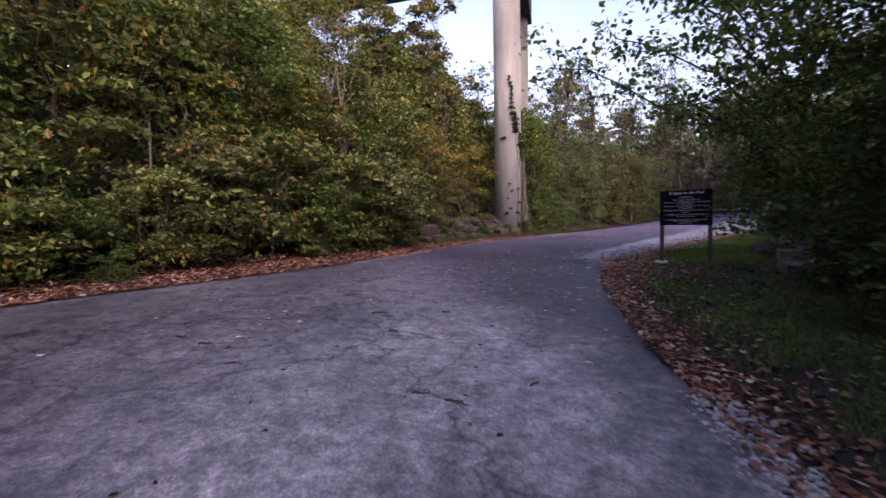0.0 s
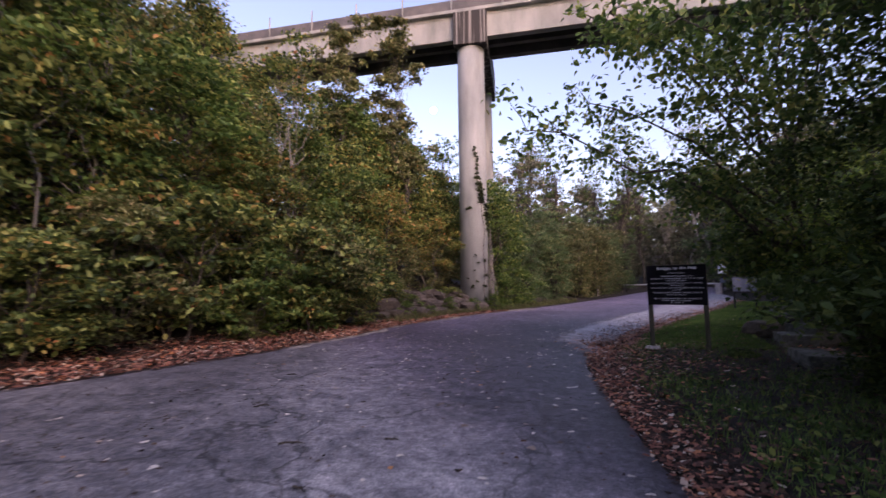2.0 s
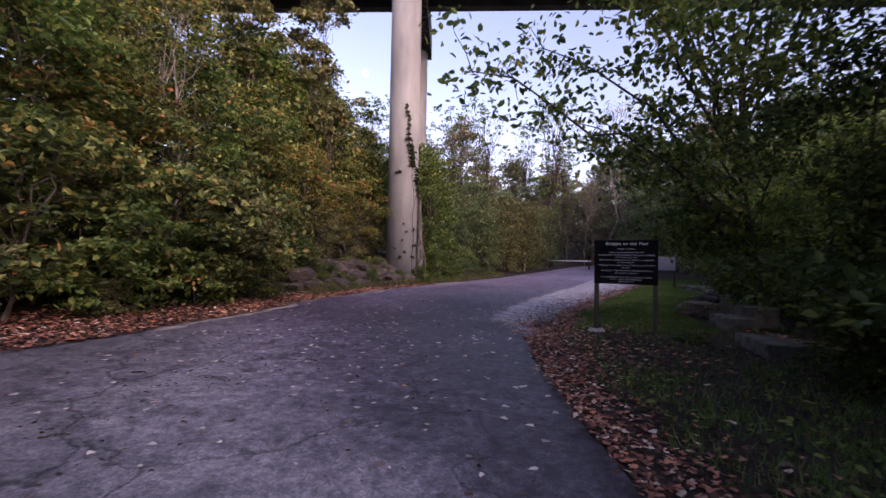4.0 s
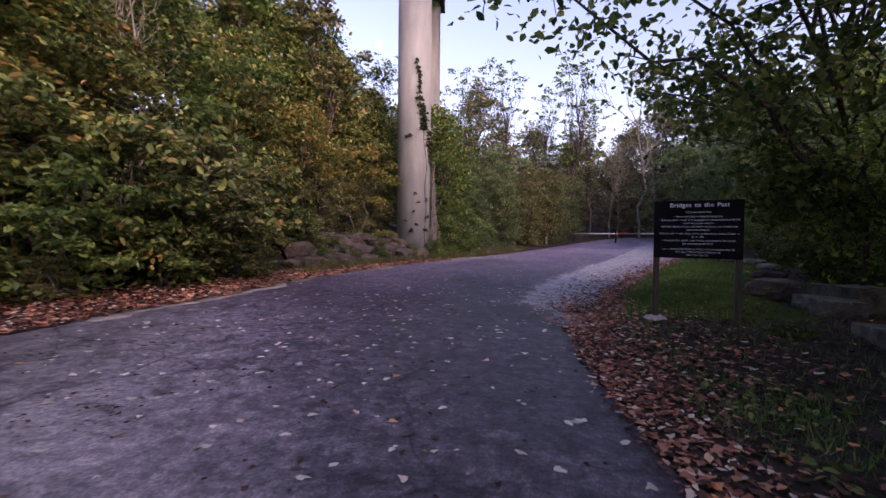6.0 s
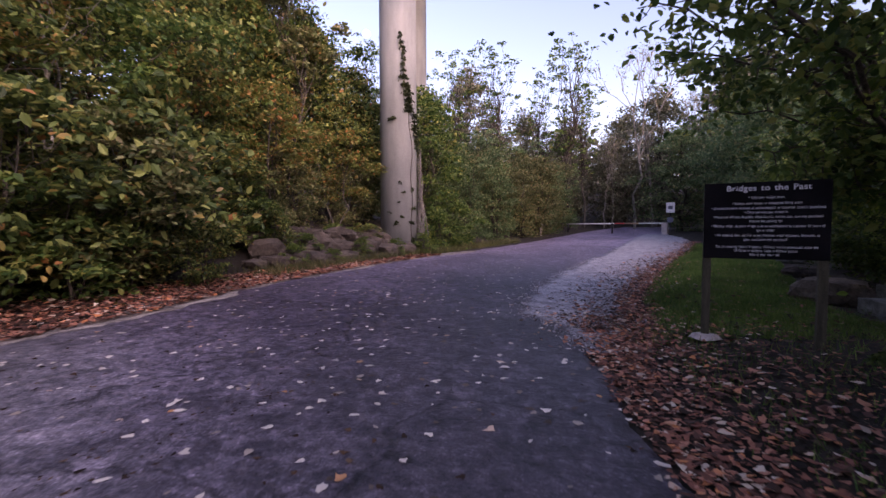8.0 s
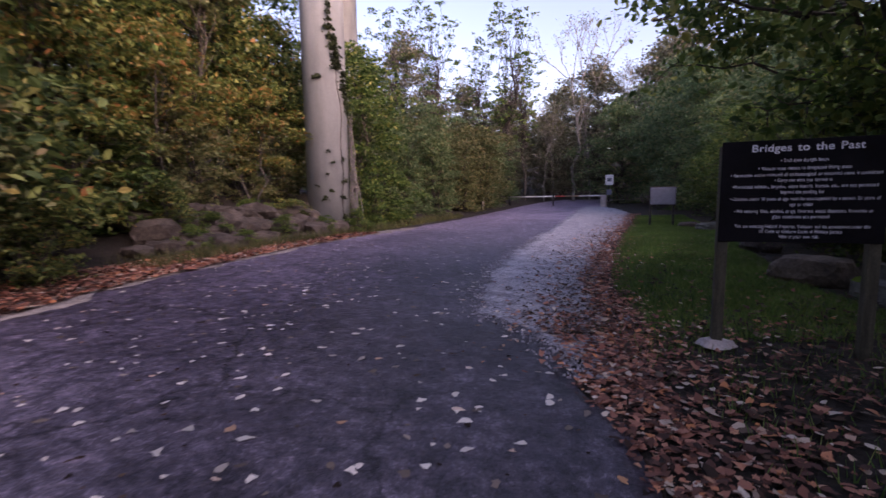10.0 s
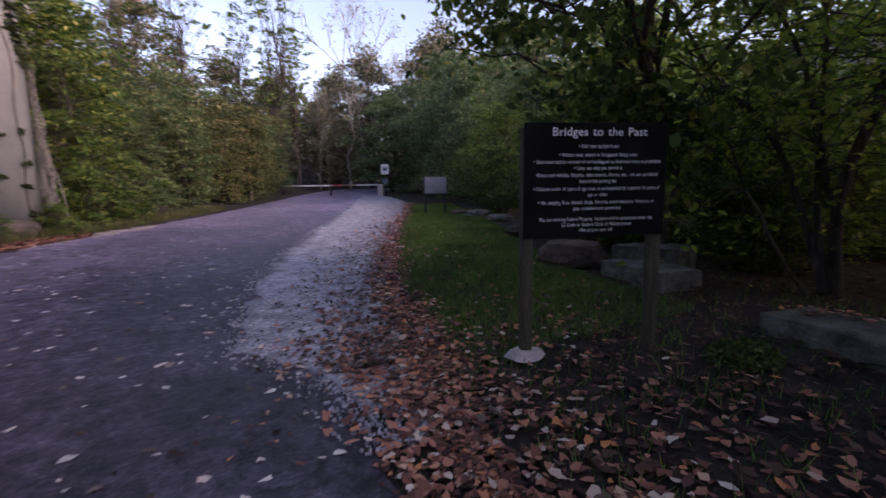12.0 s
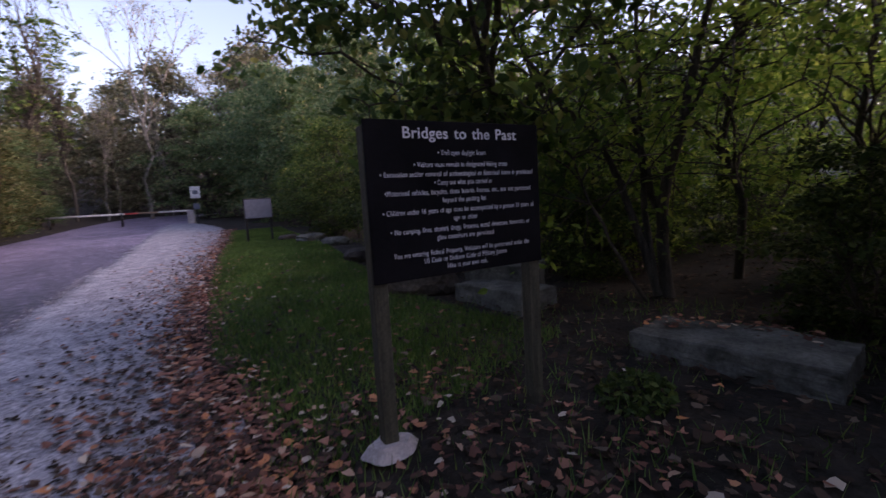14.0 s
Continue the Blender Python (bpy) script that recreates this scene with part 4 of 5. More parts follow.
for k in range(84):
    u = (k % 28) / 27
    back = k // 28
    x = -6.9 + 2.5 * u + rr.uniform(-0.3, 0.25) - 0.55 * back
    y = 17.6 + 6.0 * u + rr.uniform(-0.3, 0.3) + 0.3 * back
    s = rr.uniform(0.45, 0.95)
    rock("boulder", "broken brown-grey boulder heaped at the foot of the pier", "rock", (x, y, gz(x, y) - 0.08 + back * rr.uniform(0.08, 0.24)), (s * 1.3, s, s * rr.uniform(0.45, 0.75)), rr.uniform(0, 360), k + 1, ROCK, 0.5, "boulder heap", 2, 0.32)
# low stones that edge the clearing
cut_stone("long flat limestone slab with lichen and leaves", (4.72, 10.27, -0.04), (0.76, 1.5, 0.33), -11.6, 41)
cut_stone("squared limestone block at the wood's edge", (5.48, 13.0, 0.0), (0.68, 1.3, 0.38), -14, 42)
cut_stone("rough limestone block behind another block", (6.05, 13.3, 0.05), (0.65, 1.05, 0.54), 10, 43)
rock("edging_boulder", "brown-grey rounded boulder at the wood's edge", "stone", (5.5, 14.5, 0.05), (0.95, 1.2, 0.55), 20, 44, SANDSTONE, 0.4, "edging stones")
rock("edging_boulder", "grey boulder beside the lawn", "stone", (7.3, 18.0, 0.1), (0.8, 0.9, 0.45), 60, 45, ROCK, 0.4, "edging stones")
rock("edging_boulder", "pale rounded boulder by the lawn's end", "stone", (9.5, 21.9, 0.15), (1.1, 0.8, 0.42), 90, 46, SLAB, 0.4, "edging stones")
rock("edging_boulder", "pale grey boulder by the lawn's end", "stone", (9.8, 23.8, 0.2), (1.1, 0.8, 0.45), 10, 47, SLAB, 0.4, "edging stones")
rock("edging_boulder", "dark boulder under the bushes", "stone", (9.9, 25.4, 0.2), (0.9, 0.8, 0.4), 70, 48, ROCK, 0.4, "edging stones")

# ---- the rules sign ----
U = Vector((3.155 - 2.035, 11.26 - 11.70, 0)).normalized()
TURN_SIGN = math.degrees(math.atan2(U.y, U.x))
sign = empty("notice_sign", "black notice board with white lettering on two wooden posts", "sign", pose((2.035 + 3.155) / 2, (11.70 + 11.26) / 2, 0.03, 0, 0, TURN_SIGN))
BOARD_W, BOARD_LOW, BOARD_HIGH = 1.215, 1.085, 1.99
for sx in (-1, 1):
    part("post", box(0.09, 0.09, BOARD_HIGH + 0.22, 0.006, (sx * (BOARD_W / 2 - 0.045), 0.06, -0.25)), WOOD, sign, "weathered wooden post")
board = part("board", box(BOARD_W, 0.02, BOARD_HIGH - BOARD_LOW, 0.004, (0, 0, BOARD_LOW)), BLACK, sign, "black painted board")


def lettering(text, x, z, size, width, parent, material, name="lettering", heavy=0.0):
    cu = bpy.data.curves.new("lettering", 'FONT')
    cu.body = text
    cu.size = size
    cu.align_x = 'CENTER'
    cu.offset = heavy
    cu.extrude = 0.0008
    cu.space_word = 1.35
    cu.space_character = 1.06
    tmp = new("lettering", cu)
    bpy.context.view_layer.update()
    me = bpy.data.meshes.new_from_object(tmp)
    bpy.data.objects.remove(tmp)
    me.materials.clear()
    me.materials.append(material)
    xs = [v.co.x for v in me.vertices]
    sc = width / (max(xs) - min(xs)) if width else 1
    ob = new(name, me)
    ob.parent = parent
    ob.matrix_basis = pose(x, -0.0115, z, 90, 0, 0) @ Matrix.Diagonal((sc, 1, 1, 1))
    return ob


H = BOARD_HIGH - BOARD_LOW
tagged(lettering("Bridges to the Past", 0.02, BOARD_HIGH - 0.11 * H, 0.09, 0.80, board, WHITE, "title", 0.001), "bold white title lettering", kind="stuff")
LINES = (
    ("\u2022 Trail open daylight hours", 0.215, 0.34), ("\u2022 Visitors must remain in designated hiking areas", 0.29, 0.66),
    ("\u2022 Excavation and/or removal of archaeological or historical items is prohibited", 0.35, 1.08),
    ("\u2022 Carry out what you carried in", 0.405, 0.41),
    ("\u2022Motorized vehicles, bicycles, skate boards, horses, etc., are not permitted", 0.465, 1.04), ("beyond the parking lot", 0.52, 0.31),
    ("\u2022 Children under 16 years of age must be accompanied by a person 21 years of", 0.585, 1.08), ("age or older", 0.64, 0.17),
    ("\u2022 No camping, fires, alcohol, drugs, firearms, metal detectors, fireworks or", 0.705, 1.0), ("glass containers are permitted", 0.76, 0.41),
    ("You are entering Federal Property, Violators will be prosecuted under the", 0.855, 0.98), ("US Code or Uniform Code of Military Justice", 0.905, 0.6), ("Hike at your own risk.", 0.955, 0.29))
for text, v, w in LINES:
    lettering(text, 0.01, BOARD_HIGH - v * H, 0.042, w, board, WHITE)
bm = bmesh.new()
bmesh.ops.create_cone(bm, cap_ends=True, segments=22, radius1=0.165, radius2=0.12, depth=0.06)
for v in bm.verts:
    a = math.atan2(v.co.y, v.co.x)
    k = 1 + 0.13 * math.sin(2 * a + 1) + 0.08 * math.sin(5 * a)
    v.co = Vector((v.co.x * k, v.co.y * k * 0.85, v.co.z + 0.03 - (0.012 * math.sin(3 * a))))
bmesh.ops.translate(bm, vec=(-(BOARD_W / 2 - 0.045), 0.05, 0.075), verts=bm.verts)
part("footing", bm, FOOTING, sign, "pale irregular concrete footing")

# ---- information panel ----
info = empty("information_panel", "grey-blue information panel on two dark legs", "panel", pose(9.2, 26.2, gz(9.2, 26.2), 0, 0, -12))
part("panel", box(1.0, 0.05, 0.72, 0.01, (0, 0, 0.92)), PANELMAT, info, "grey-blue printed face")
part("panel_frame", box(1.07, 0.04, 0.8, 0.008, (0, 0.012, 0.88)), DARKMETAL, info, "dark metal frame")
for sx in (-1, 1):
    part("leg", box(0.08, 0.08, 1.1, 0.006, (sx * 0.46, 0.07, -0.15)), DARKMETAL, info)

# ---- gate and the small sign beside it ----
A, B = Vector((6.2, 46.8, 0)), Vector((13.1, 42.5, 0))
gate_m = pose(A.x, A.y, gz(A.x, A.y), 0, 0, math.degrees(math.atan2(B.y - A.y, B.x - A.x)))
length = (B - A).length
gate = empty("road_gate", "low pipe gate painted white with a red band", "gate", gate_m)
lie = pose(0, 0, 0, 0, 90, 0)
for a, b, m, lab in ((0, 0.52, GATEWHITE, "white painted pipe"), (0.52, 0.62, GATERED, "red reflective band"), (0.62, 0.76, RUST, "weathered pipe"), (0.76, 1.0, GATEWHITE, "white painted pipe")):
    part("bar", cylinder(0.055, (b - a) * length, (a * length, 0, 0.75), 14, turn=lie), m, gate, lab)
for u in (0.02, 0.5):
    part("post", cylinder(0.07, 1.0, (u * length, 0.0, -0.2), 14), DARKMETAL, gate)
part("post", box(0.42, 0.42, 1.0, 0.03, (length, 0, -0.2)), FOOTING, gate, "concrete end block")
marker = empty("small_sign", "small white sign sheet on a dark post", "sign", pose(13.15, 41.6, gz(13.15, 41.6), 0, 0, -14))
part("post", box(0.09, 0.07, 2.75, 0.005, (0, 0.06, -0.2)), DARKMETAL, marker)
part("sheet", box(0.6, 0.02, 0.78, 0.006, (0, 0, 1.76)), SIGNWHITE, marker, "white sheet")
part("lettering", box(0.3, 0.004, 0.26, 0, (0, -0.013, 2.02)), PANELMAT, marker, "pale grey bars")
part("plate", box(0.4, 0.02, 0.4, 0.006, (0, 0, 1.0)), PANELMAT, marker, "small lower plate")
stub = new("marker_post", None)
tagged(stub, "short grey wooden marker post by the road", "post")
stub.matrix_basis = pose(3.3, 41.0, gz(3.3, 41.0))
part("post", box(0.16, 0.16, 1.1, 0.01, (0, 0, -0.2)), FOOTING, stub)

# ---- ivy on the pier ----
rg = np.random.default_rng(91)
face = lambda a, z: (-4.6 + 0.8 * np.cos(a), 24.9 + 0.8 * np.sin(a), z)
ivy = empty("ivy", "dark ivy climbing the concrete pier", "climber")
centres, radii = [], []
trail = []
for k in range(37):
    z = 1.0 + k * 0.235
    a = -0.62 - 0.75 * max(0, (z - 5.2) / 5.0) + 0.06 * math.sin(z * 3)
    trail.append((face(a, z), 0.018))
    if z > 6.2 or (z < 3.2 and k % 3 == 0):
        centres.append(face(a, z)), radii.append(0.1 + 0.08 * (6.4 < z < 8.0))
    elif z > 4.8:
        centres.append(face(a + 0.35, z)), radii.append(0.15)
for a, z, r in ((-1.7, 6.05, 0.13), (-1.55, 6.15, 0.12), (-1.9, 2.2, 0.07), (-1.4, 2.6, 0.07), (-1.2, 2.0, 0.08), (-1.5, 1.7, 0.1), (-1.1, 3.0, 0.07), (-1.3, 3.4, 0.06)):
    centres.append(face(a, z)), radii.append(r)
V, F = tubes([trail], 5)
part_mesh("stem", mesh_of("stem", V, F, BARK, True), ivy)
P = sprays(rg, centres, radii, 1000, 0.9)
out = P - np.array([-4.6, 24.9, 0])
d = np.hypot(out[:, 0], out[:, 1])
push = np.maximum(1, (0.8 + 0.1 * rg.random(len(P))) / d)
P[:, 0], P[:, 1] = -4.6 + out[:, 0] * push, 24.9 + out[:, 1] * push
V, F = leaf_cloud(rg, P, 0.13, flat=0.2)
part_mesh("leaves", mesh_of("leaves", V, F, LEAF_IVY), ivy)
dead = empty("hanging_vine", "grey tangle of dead vine against the pier", "climber")
paths = []
for k in range(16):
    a = rg.uniform(-0.25, 0.25)
    x, y, _ = face(a, 0)
    paths.append(bent(rg, (x + rg.uniform(0, 0.45), y + rg.uniform(-0.2, 0.2), 0.4), (x + rg.uniform(0, 0.25), y, rg.uniform(3.5, 5.2)), 0.02, 0.008, 7, 0, 0.04))
V, F = tubes(paths, 5)
part_mesh("stem", mesh_of("stem", V, F, surface("dead_vine", (0.1, 0.09, 0.08), (0.22, 0.2, 0.18), 4), True), dead)

# ---- fallen leaves, grass and twigs ----
def scatter(name, label, x, y, lift, size, material, seed, category="leaves", curl=0.4, tilt=0.35, spread=0.02):
    rg = np.random.default_rng(seed)
    P = np.stack([x, y, np.maximum(ground_z(x, y), road_z(x, y)) + lift + rg.random(len(x)) * spread], -1)
    V, F = fallen_cloud(rg, P, size, curl, tilt)
    return tagged(new(name, mesh_of(name, V, F, material)), label, category, kind="stuff")


rg = np.random.default_rng(101)
y = rg.uniform(-4, 19, 9500)
r = np.abs(rg.normal(0, 0.42, 9500)) * np.interp(y, [8, 13], [1, 0.7]) - 0.14 * rg.random(9500) ** 2
shift = np.where(y > 11.3, np.interp(y, GR_R[:, 1], GR_R[:, 0]) - right_x(y) - 0.15, 0)
scatter("leaf_litter", "drift of brown fallen leaves along the road edge", right_x(y) + shift + r, y, 0.012, 0.075, LITTER, 1)
y, x = rg.uniform(-4, 15, 9000), rg.uniform(1.0, 9.0, 9000)
keep = (x > right_x(y) + 0.5) & (rg.random(9000) < 0.55 * np.exp(-(x - 1.2) / 1.1) * np.where((y > 12.2) & (x < 5), 0.25, 1)) & (np.hypot(x - 2.06, y - 11.7) > 0.24)
scatter("leaf_litter", "scattered brown leaves on the shaded verge", x[keep], y[keep], 0.03, 0.075, LITTER, 2)
x, y = 0.8 + rg.gamma(1.5, 0.75, 6500), rg.uniform(8.2, 14.2, 6500)
keep = (x > right_x(y) + 0.1) & (x < 3.3) & ((y < 12.4) | (rg.random(6500) < 0.2)) & (rg.random(6500) < 0.42) & (np.hypot(x - 2.06, y - 11.7) > 0.24)
scatter("leaf_litter", "brown and tan leaves strewn round the sign posts", x[keep], y[keep], 0.03, 0.08, LITTER, 7)
# woods-floor leaves take the darker colour to deepen the shade there
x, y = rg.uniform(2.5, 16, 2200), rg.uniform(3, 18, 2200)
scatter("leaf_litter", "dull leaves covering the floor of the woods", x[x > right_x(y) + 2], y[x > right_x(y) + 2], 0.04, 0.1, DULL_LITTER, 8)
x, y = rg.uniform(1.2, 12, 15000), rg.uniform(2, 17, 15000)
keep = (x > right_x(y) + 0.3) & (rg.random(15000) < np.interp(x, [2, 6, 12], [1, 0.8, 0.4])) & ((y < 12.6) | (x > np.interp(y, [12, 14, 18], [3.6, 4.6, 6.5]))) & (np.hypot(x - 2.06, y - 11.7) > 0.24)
scatter("leaf_litter", "dark brown leaves matting the shaded ground", x[keep], y[keep], 0.02, 0.085, DULL_LITTER, 9)
y = rg.uniform(10.3, 13.2, 900)
x = np.interp(y, GR_L[:, 1], GR_L[:, 0]) + rg.random(900) ** 0.7 * (np.interp(y, GR_R[:, 1], GR_R[:, 0]) - np.interp(y, GR_L[:, 1], GR_L[:, 0]) + 0.15)
scatter("leaf_litter", "brown leaves covering the tapering end of the gravel", x, y, 0.036, 0.07, LITTER, 15)
y = 12.3 + 12 * rg.random(3300) ** 1.8
x = np.interp(y, GR_R[:, 1], GR_R[:, 0]) - np.abs(rg.normal(0, 0.7, 3300))
keep = x > np.interp(y, GR_L[:, 1], GR_L[:, 0]) + 0.1
scatter("leaf_litter", "dull small leaves trodden into the gravel", x[keep], y[keep], 0.035, 0.055, DULL_LITTER, 10)
y = rg.uniform(11.2, 34, 5000)
scatter("leaf_litter", "brown leaves along the gravel path edge", np.interp(y, GR_R[:, 1], GR_R[:, 0]) + np.where(rg.random(5000) < 0.75, rg.normal(0.02, 0.2, 5000), rg.normal(-0.6, 0.5, 5000)), y, 0.035, 0.085, LITTER, 3)
y = rg.uniform(-6, 24, 26000)
scatter("leaf_litter", "russet band of fallen leaves below the bank", left_x(y) + 0.24 - np.interp(y, [8, 10.5, 14, 19], [0, 0.26, 0.26, 0.14]) - 3.6 * rg.random(26000) ** 1.15 * np.interp(y, [-6, 8, 11, 14, 24], [0.8, 0.8, 0.68, 0.5, 0.36]), y, 0.04, 0.1, LITTER, 4)
x, y = np.interp(rg.random(1050), [0, 1], [-5.8, 0.7]), rg.normal(13.0, 5.5, 1050)
keep = (x > left_x(y)) & (x < right_x(y)) & (y > 1.5)
scatter("road_leaves", "pale fallen leaves scattered on the asphalt", x[keep], y[keep], 0.018, 0.085, PALELEAF, 5, curl=0.25, tilt=0.1, spread=0.0)
spots = np.array([(0.3, 10.8), (-0.43, 10.5), (-1.49, 10.77), (-2.9, 11.25), (1.0, 10.9), (-0.9, 13.46), (-1.47, 12.3), (-0.98, 9.16), (0.11, 9.59), (-0.56, 10.2), (0.2, 7.7), (-2.0, 7.6), (-1.3, 11.6), (-2.3, 9.74), (0.55, 7.94), (-0.79, 11.56), (-0.88, 7.2), (-1.09, 7.19), (-1.5, 9.6), (-2.2, 7.45), (-0.09, 6.6), (0.66, 4.29)])
scatter("road_leaves", "larger pale leaves lying flat on the asphalt", spots[:, 0], spots[:, 1], 0.02, 0.1, PALELEAF, 6, curl=0.25, tilt=0.1, spread=0.0)

x, y = rg.uniform(-6.5, 0.8, 420), rg.normal(6.5, 4.0, 420)
keep = (x > left_x(y) + 0.3) & (x < right_x(y) - 0.1) & (y > -1)
scatter("road_debris", "dark dead leaves and scraps lying on the asphalt", x[keep], y[keep], 0.018, 0.06, DULL_LITTER, 13, curl=0.5, tilt=0.2, spread=0.0)
u = rg.random(260)
x, y = -5.0 + 2.6 * u + rg.normal(0, 0.16, 260), 3.2 + 6.5 * u + rg.normal(0, 0.25, 260)
scatter("road_debris", "line of dark leaf scraps washed along the asphalt", x, y, 0.018, 0.04, DULL_LITTER, 14, curl=0.4, tilt=0.2, spread=0.0)
y = rg.uniform(12.2, 22, 420)
x = np.interp(y, GR_R[:, 1], GR_R[:, 0]) + 0.3 + rg.random(420) ** 1.4 * np.interp(y, [12, 22], [2.4, 3.4])
scatter("lawn_leaves", "stray pale leaves lying on the short grass", x, y, 0.05, 0.075, LITTER, 12)
rg2 = np.random.default_rng(33)
x, y = rg2.uniform(4.68, 5.3, 150), rg2.uniform(9.7, 11.0, 150)
keep = x > 4.72 + 0.18 * np.sin(y * 5)
x, y = x[keep], y[keep]
P = np.stack([x, y, 0.27 + 0.05 * rg2.random(len(x)) - 0.25 * np.maximum(0, x - 5.05)], -1)
V, F = fallen_cloud(rg2, P, 0.075, 0.4, 0.35)
tagged(new("slab_leaves", mesh_of("slab_leaves", V, F, LITTER)), "brown leaves gathered on the limestone slab", "leaves", kind="stuff")
n = 110000
y = 11.8 + 21 * rg.random(n) ** 1.3
edge = np.interp(y, GR_R[:, 1], GR_R[:, 0]) + 0.25
wood = np.interp(y, [10, 14, 18, 22, 26, 33], [4.4, 5.0, 7.0, 9.2, 11.0, 14.0])
x = edge + (wood - edge) * rg.random(n) ** 0.85
keep = rg.random(n) < np.interp(y, [11.8, 14, 33], [0.25, 1, 1])
x, y = x[keep], y[keep]
n = len(x)
h = rg.uniform(0.05, 0.12, n)
a = rg.uniform(0, 6.283, n)
w = 0.005 + 0.004 * rg.random(n)
base = np.stack([x, y, ground_z(x, y) - 0.01], -1)
side = np.stack([np.cos(a) * w, np.sin(a) * w, 0 * a], -1)
tip = base + np.stack([rg.normal(0, 0.03, n), rg.normal(0, 0.03, n), h], -1)
V = np.stack([base - side, base + side, tip], 1).reshape(-1, 3)
tagged(new("lawn", mesh_of("lawn", V, np.arange(n)[:, None] * 3 + np.array([0, 1, 2]), GRASS)), "short green grass of the small lawn", "grass", kind="stuff")
n = 9000
y = rg.uniform(16, 34, n)
x = left_x(y) - 0.5 - rg.gamma(2, 0.25, n)
base = np.stack([x, y, ground_z(x, y) - 0.02], -1)
a = rg.uniform(0, 6.283, n)
side = np.stack([np.cos(a), np.sin(a), 0 * a], -1) * 0.008
tip = base + np.stack([rg.normal(0, 0.07, n), rg.normal(0, 0.07, n), rg.uniform(0.12, 0.4, n)], -1)
V = np.stack([base - side, base + side, tip], 1).reshape(-1, 3)
tagged(new("verge_grass", mesh_of("verge_grass", V, np.arange(n)[:, None] * 3 + np.array([0, 1, 2]), GRASS_DULL)), "rough grass along the road's outer verge", "grass", kind="stuff")

n = 3600
y = np.where(np.arange(n) < 1500, rg.uniform(-3, 2.8, n), 11.2 + 13.4 * rg.random(n) ** 1.5)
x = np.where(np.arange(n) < 1500, right_x(y) + rg.normal(0.05, 0.12, n), np.interp(y, GR_L[:, 1], GR_L[:, 0]) + rg.normal(0.04, 0.15, n))
P = np.stack([x, y, np.maximum(ground_z(x, y), road_z(x, y)) + np.where(np.arange(n) < 1500, 0.012, 0.024)], -1)
s = np.where(np.arange(n) < 1500, rg.uniform(0.008, 0.03, n), rg.uniform(0.005, 0.015, n))[:, None, None]
cube = np.array([(-1, -1, -1), (1, -1, -1), (1, 1, -1), (-1, 1, -1), (-0.7, -0.7, 0.8), (0.8, -0.6, 0.6), (0.6, 0.7, 0.9), (-0.8, 0.6, 0.5)], float)
a = rg.uniform(0, 6.283, n)
spun = np.stack([np.cos(a)[:, None] * cube[:, 0] - np.sin(a)[:, None] * cube[:, 1], np.sin(a)[:, None] * cube[:, 0] + np.cos(a)[:, None] * cube[:, 1], np.repeat(cube[None, :, 2], n, 0)], -1)
V = (P[:, None] + spun * s).reshape(-1, 3)
F = (np.arange(n)[:, None, None] * 8 + np.array([(0, 3, 2, 1), (4, 5, 6, 7), (0, 1, 5, 4), (1, 2, 6, 5), (2, 3, 7, 6), (3, 0, 4, 7)])).reshape(-1, 4)
tagged(new("edge_gravel", mesh_of("edge_gravel", V, F, GRAVEL)), "loose grey gravel crumbling from the road edge", "gravel", kind="stuff")

n = 75000
y = rg.uniform(-3, 13.5, n)
r = 0.55 + 5.5 * rg.random(n) ** 1.5
x = right_x(y) + r
tuft = np.sin(x * 2.3 + 1.7 * np.sin(y * 1.1)) * np.sin(y * 1.9 + x) + np.sin(x * 5.1) * np.sin(y * 4.3) * 0.6
keep = (rg.random(n) < 0.55 + 0.45 * tuft) & (rg.random(n) < np.interp(r, [0.55, 1.1], [0.15, 1])) & (rg.random(n) < np.interp(y, [6.5, 9.5], [1, 0.25]))
x, y, r = x[keep], y[keep], r[keep]
n = len(x)
base = np.stack([x, y, ground_z(x, y) - 0.02], -1)
a = rg.uniform(0, 6.283, n)
side = np.stack([np.cos(a), np.sin(a), 0 * a], -1) * 0.007
tip = base + np.stack([rg.normal(0, 0.05, n), rg.normal(0, 0.05, n), rg.uniform(0.06, 0.17, n)], -1)
V = np.stack([base - side, base + side, tip], 1).reshape(-1, 3)
tagged(new("shade_grass", mesh_of("shade_grass", V, np.arange(n)[:, None] * 3 + np.array([0, 1, 2]), GRASS)), "thin shaded grass among the fallen leaves", "grass", kind="stuff")
n = 6000
y = rg.uniform(-3, 8.5, n)
x = right_x(y) + 0.7 + 4.5 * rg.random(n) ** 1.3
keep = np.sin(x * 3.3 + y) * np.sin(y * 2.7 - x * 0.8) > 0.05
x, y = x[keep], y[keep]
V, F = leaf_cloud(rg, np.stack([x, y, ground_z(x, y) + 0.03 + 0.12 * rg.random(len(x))], -1), 0.07, flat=0.7)
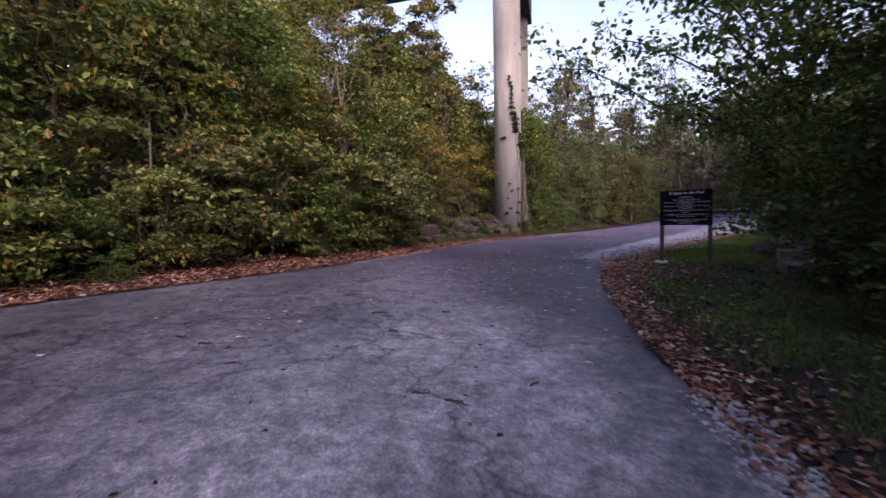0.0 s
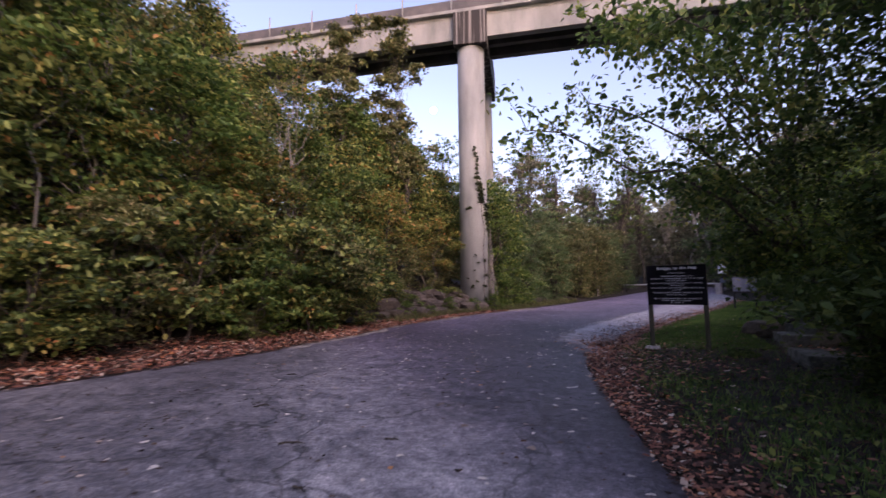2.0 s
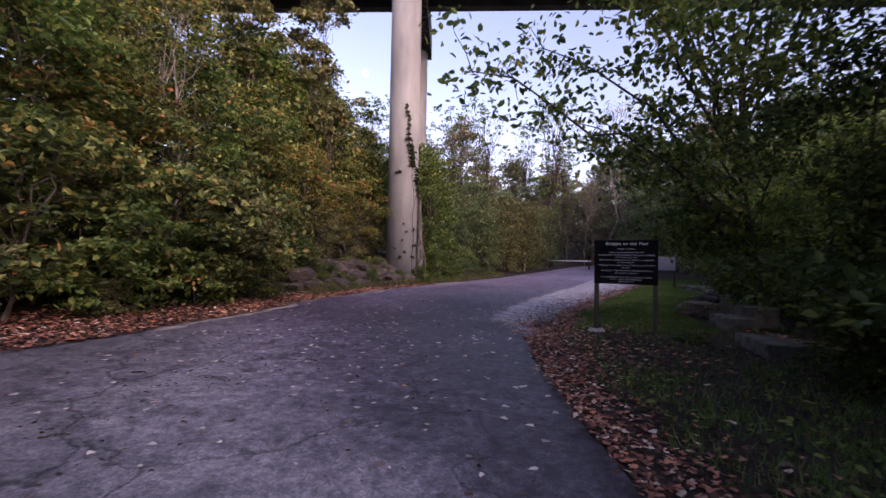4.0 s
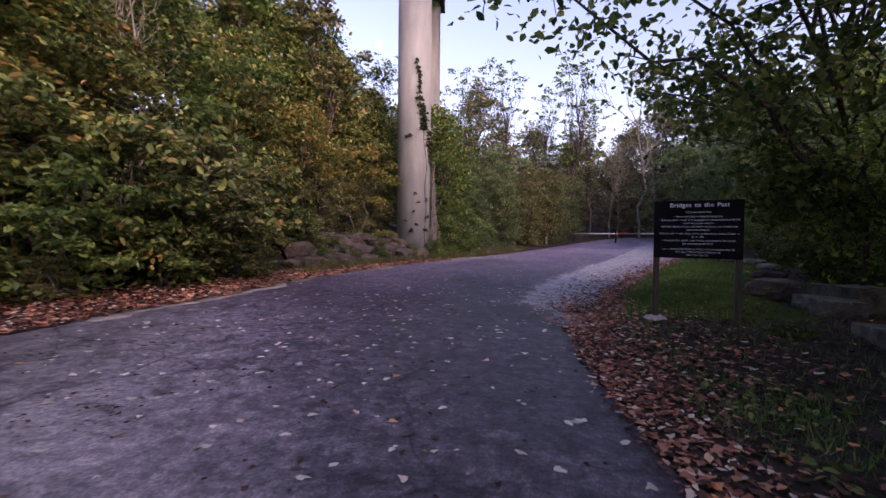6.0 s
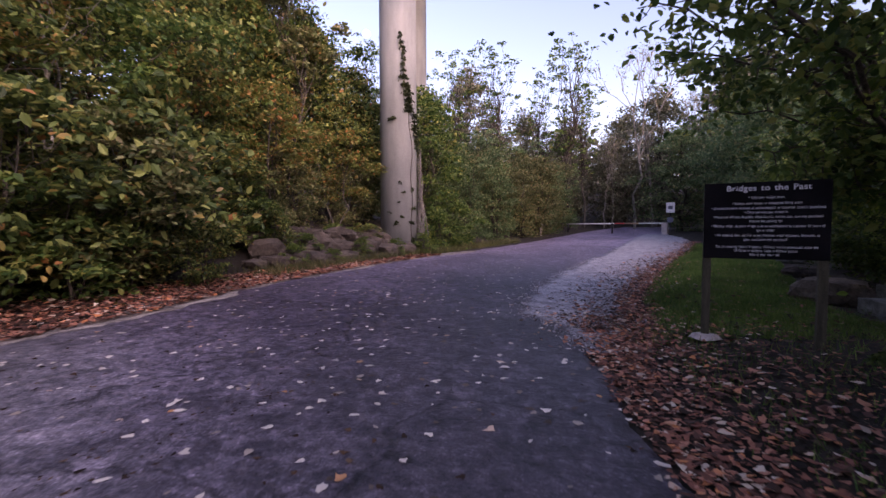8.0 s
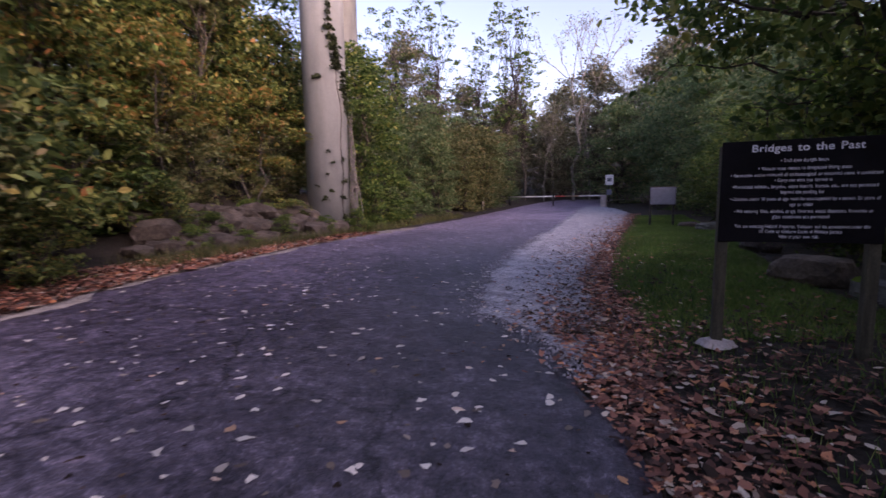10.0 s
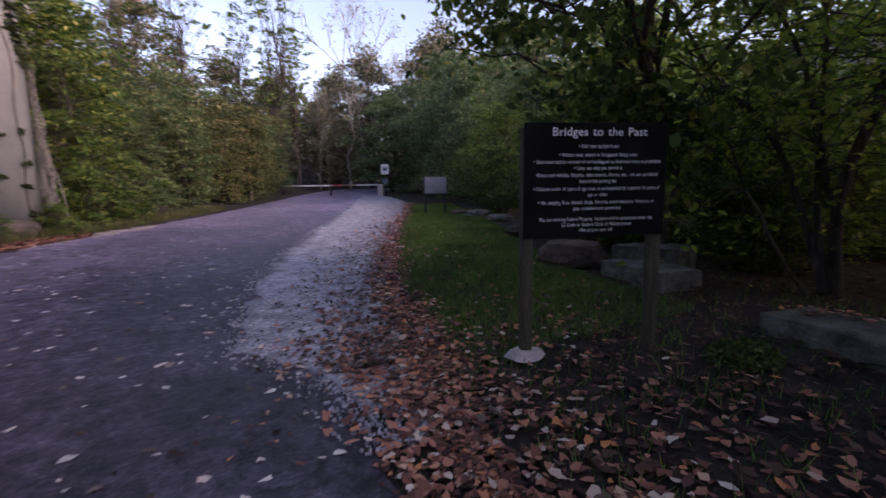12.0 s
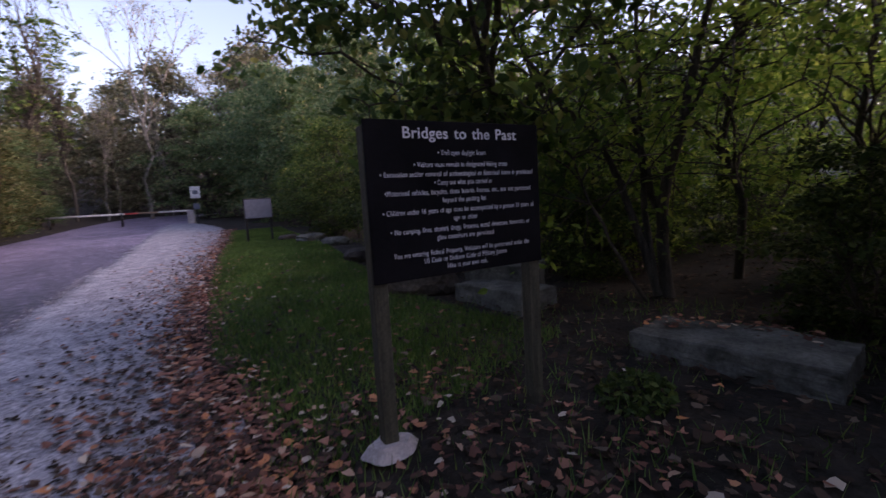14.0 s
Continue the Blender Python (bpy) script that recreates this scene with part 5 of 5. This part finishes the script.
tagged(new("ground_weeds", mesh_of("ground_weeds", V, F, LEAF_GREEN)), "low green weeds on the shaded verge", "weeds", kind="stuff")

weed = empty("weed", "low dark green weed by the sign post", "weed", pose(3.55, 10.75, gz(3.55, 10.75)))
a = rg.uniform(0, 6.283, 420)
d = 0.26 * np.sqrt(rg.random(420))
V, F = leaf_cloud(rg, np.stack([np.cos(a) * d * 1.3, np.sin(a) * d, 0.02 + 0.17 * rg.random(420) * (1 - (d / 0.3) ** 2)], -1), 0.06, flat=0.4)
part_mesh("leaves", mesh_of("leaves", V, F, LEAF_DARK), weed)

for k, (x, y, turn, L) in enumerate(((-0.96, 1.98, 10, 0.16), (-0.62, 1.9, -15, 0.22), (-0.08, 2.5, 60, 0.12), (-3.8, 2.4, 20, 0.16), (-4.3, 2.5, -10, 0.2), (-3.0, 2.0, 15, 0.18), (-1.7, 4.8, 5, 0.14), (-2.0, 3.6, -20, 0.14), (-4.4, 7.1, 0, 0.18), (-3.7, 5.4, 30, 0.2), (-2.6, 4.4, 15, 0.25))):
    rg2 = np.random.default_rng(200 + k)
    V, F = tubes([bent(rg2, (-L / 2, 0, 0), (L / 2, 0, 0), 0.011, 0.005, 6, 0.06, 0.06), bent(rg2, (0, 0, 0), (L * 0.2, L * 0.25, 0.01), 0.006, 0.003, 4, 0, 0.05)], 6)
    t = new("twig", mesh_of("twig", V, F, BARK, True))
    t.matrix_basis = pose(x, y, float(road_z(x, y)) + 0.024, 0, 0, turn)
    tagged(t, "short dark twig lying on the asphalt", "twig", "road twigs")

# ---- moon ----
bm = bmesh.new()
bmesh.ops.create_uvsphere(bm, u_segments=24, v_segments=16, radius=5.2)
MOON, nt, p = mat("moonlight")
p.inputs["Emission Color"].default_value = (1, 0.97, 0.95, 1)
p.inputs["Emission Strength"].default_value = 1.6
me = bpy.data.meshes.new("moon")
bm.to_mesh(me)
bm.free()
me.materials.append(MOON)
moon = new("moon", me)
moon.location = (-177.1, 623.7, 276.4)
tagged(moon, "pale moon in the evening sky", "moon", kind="structure")
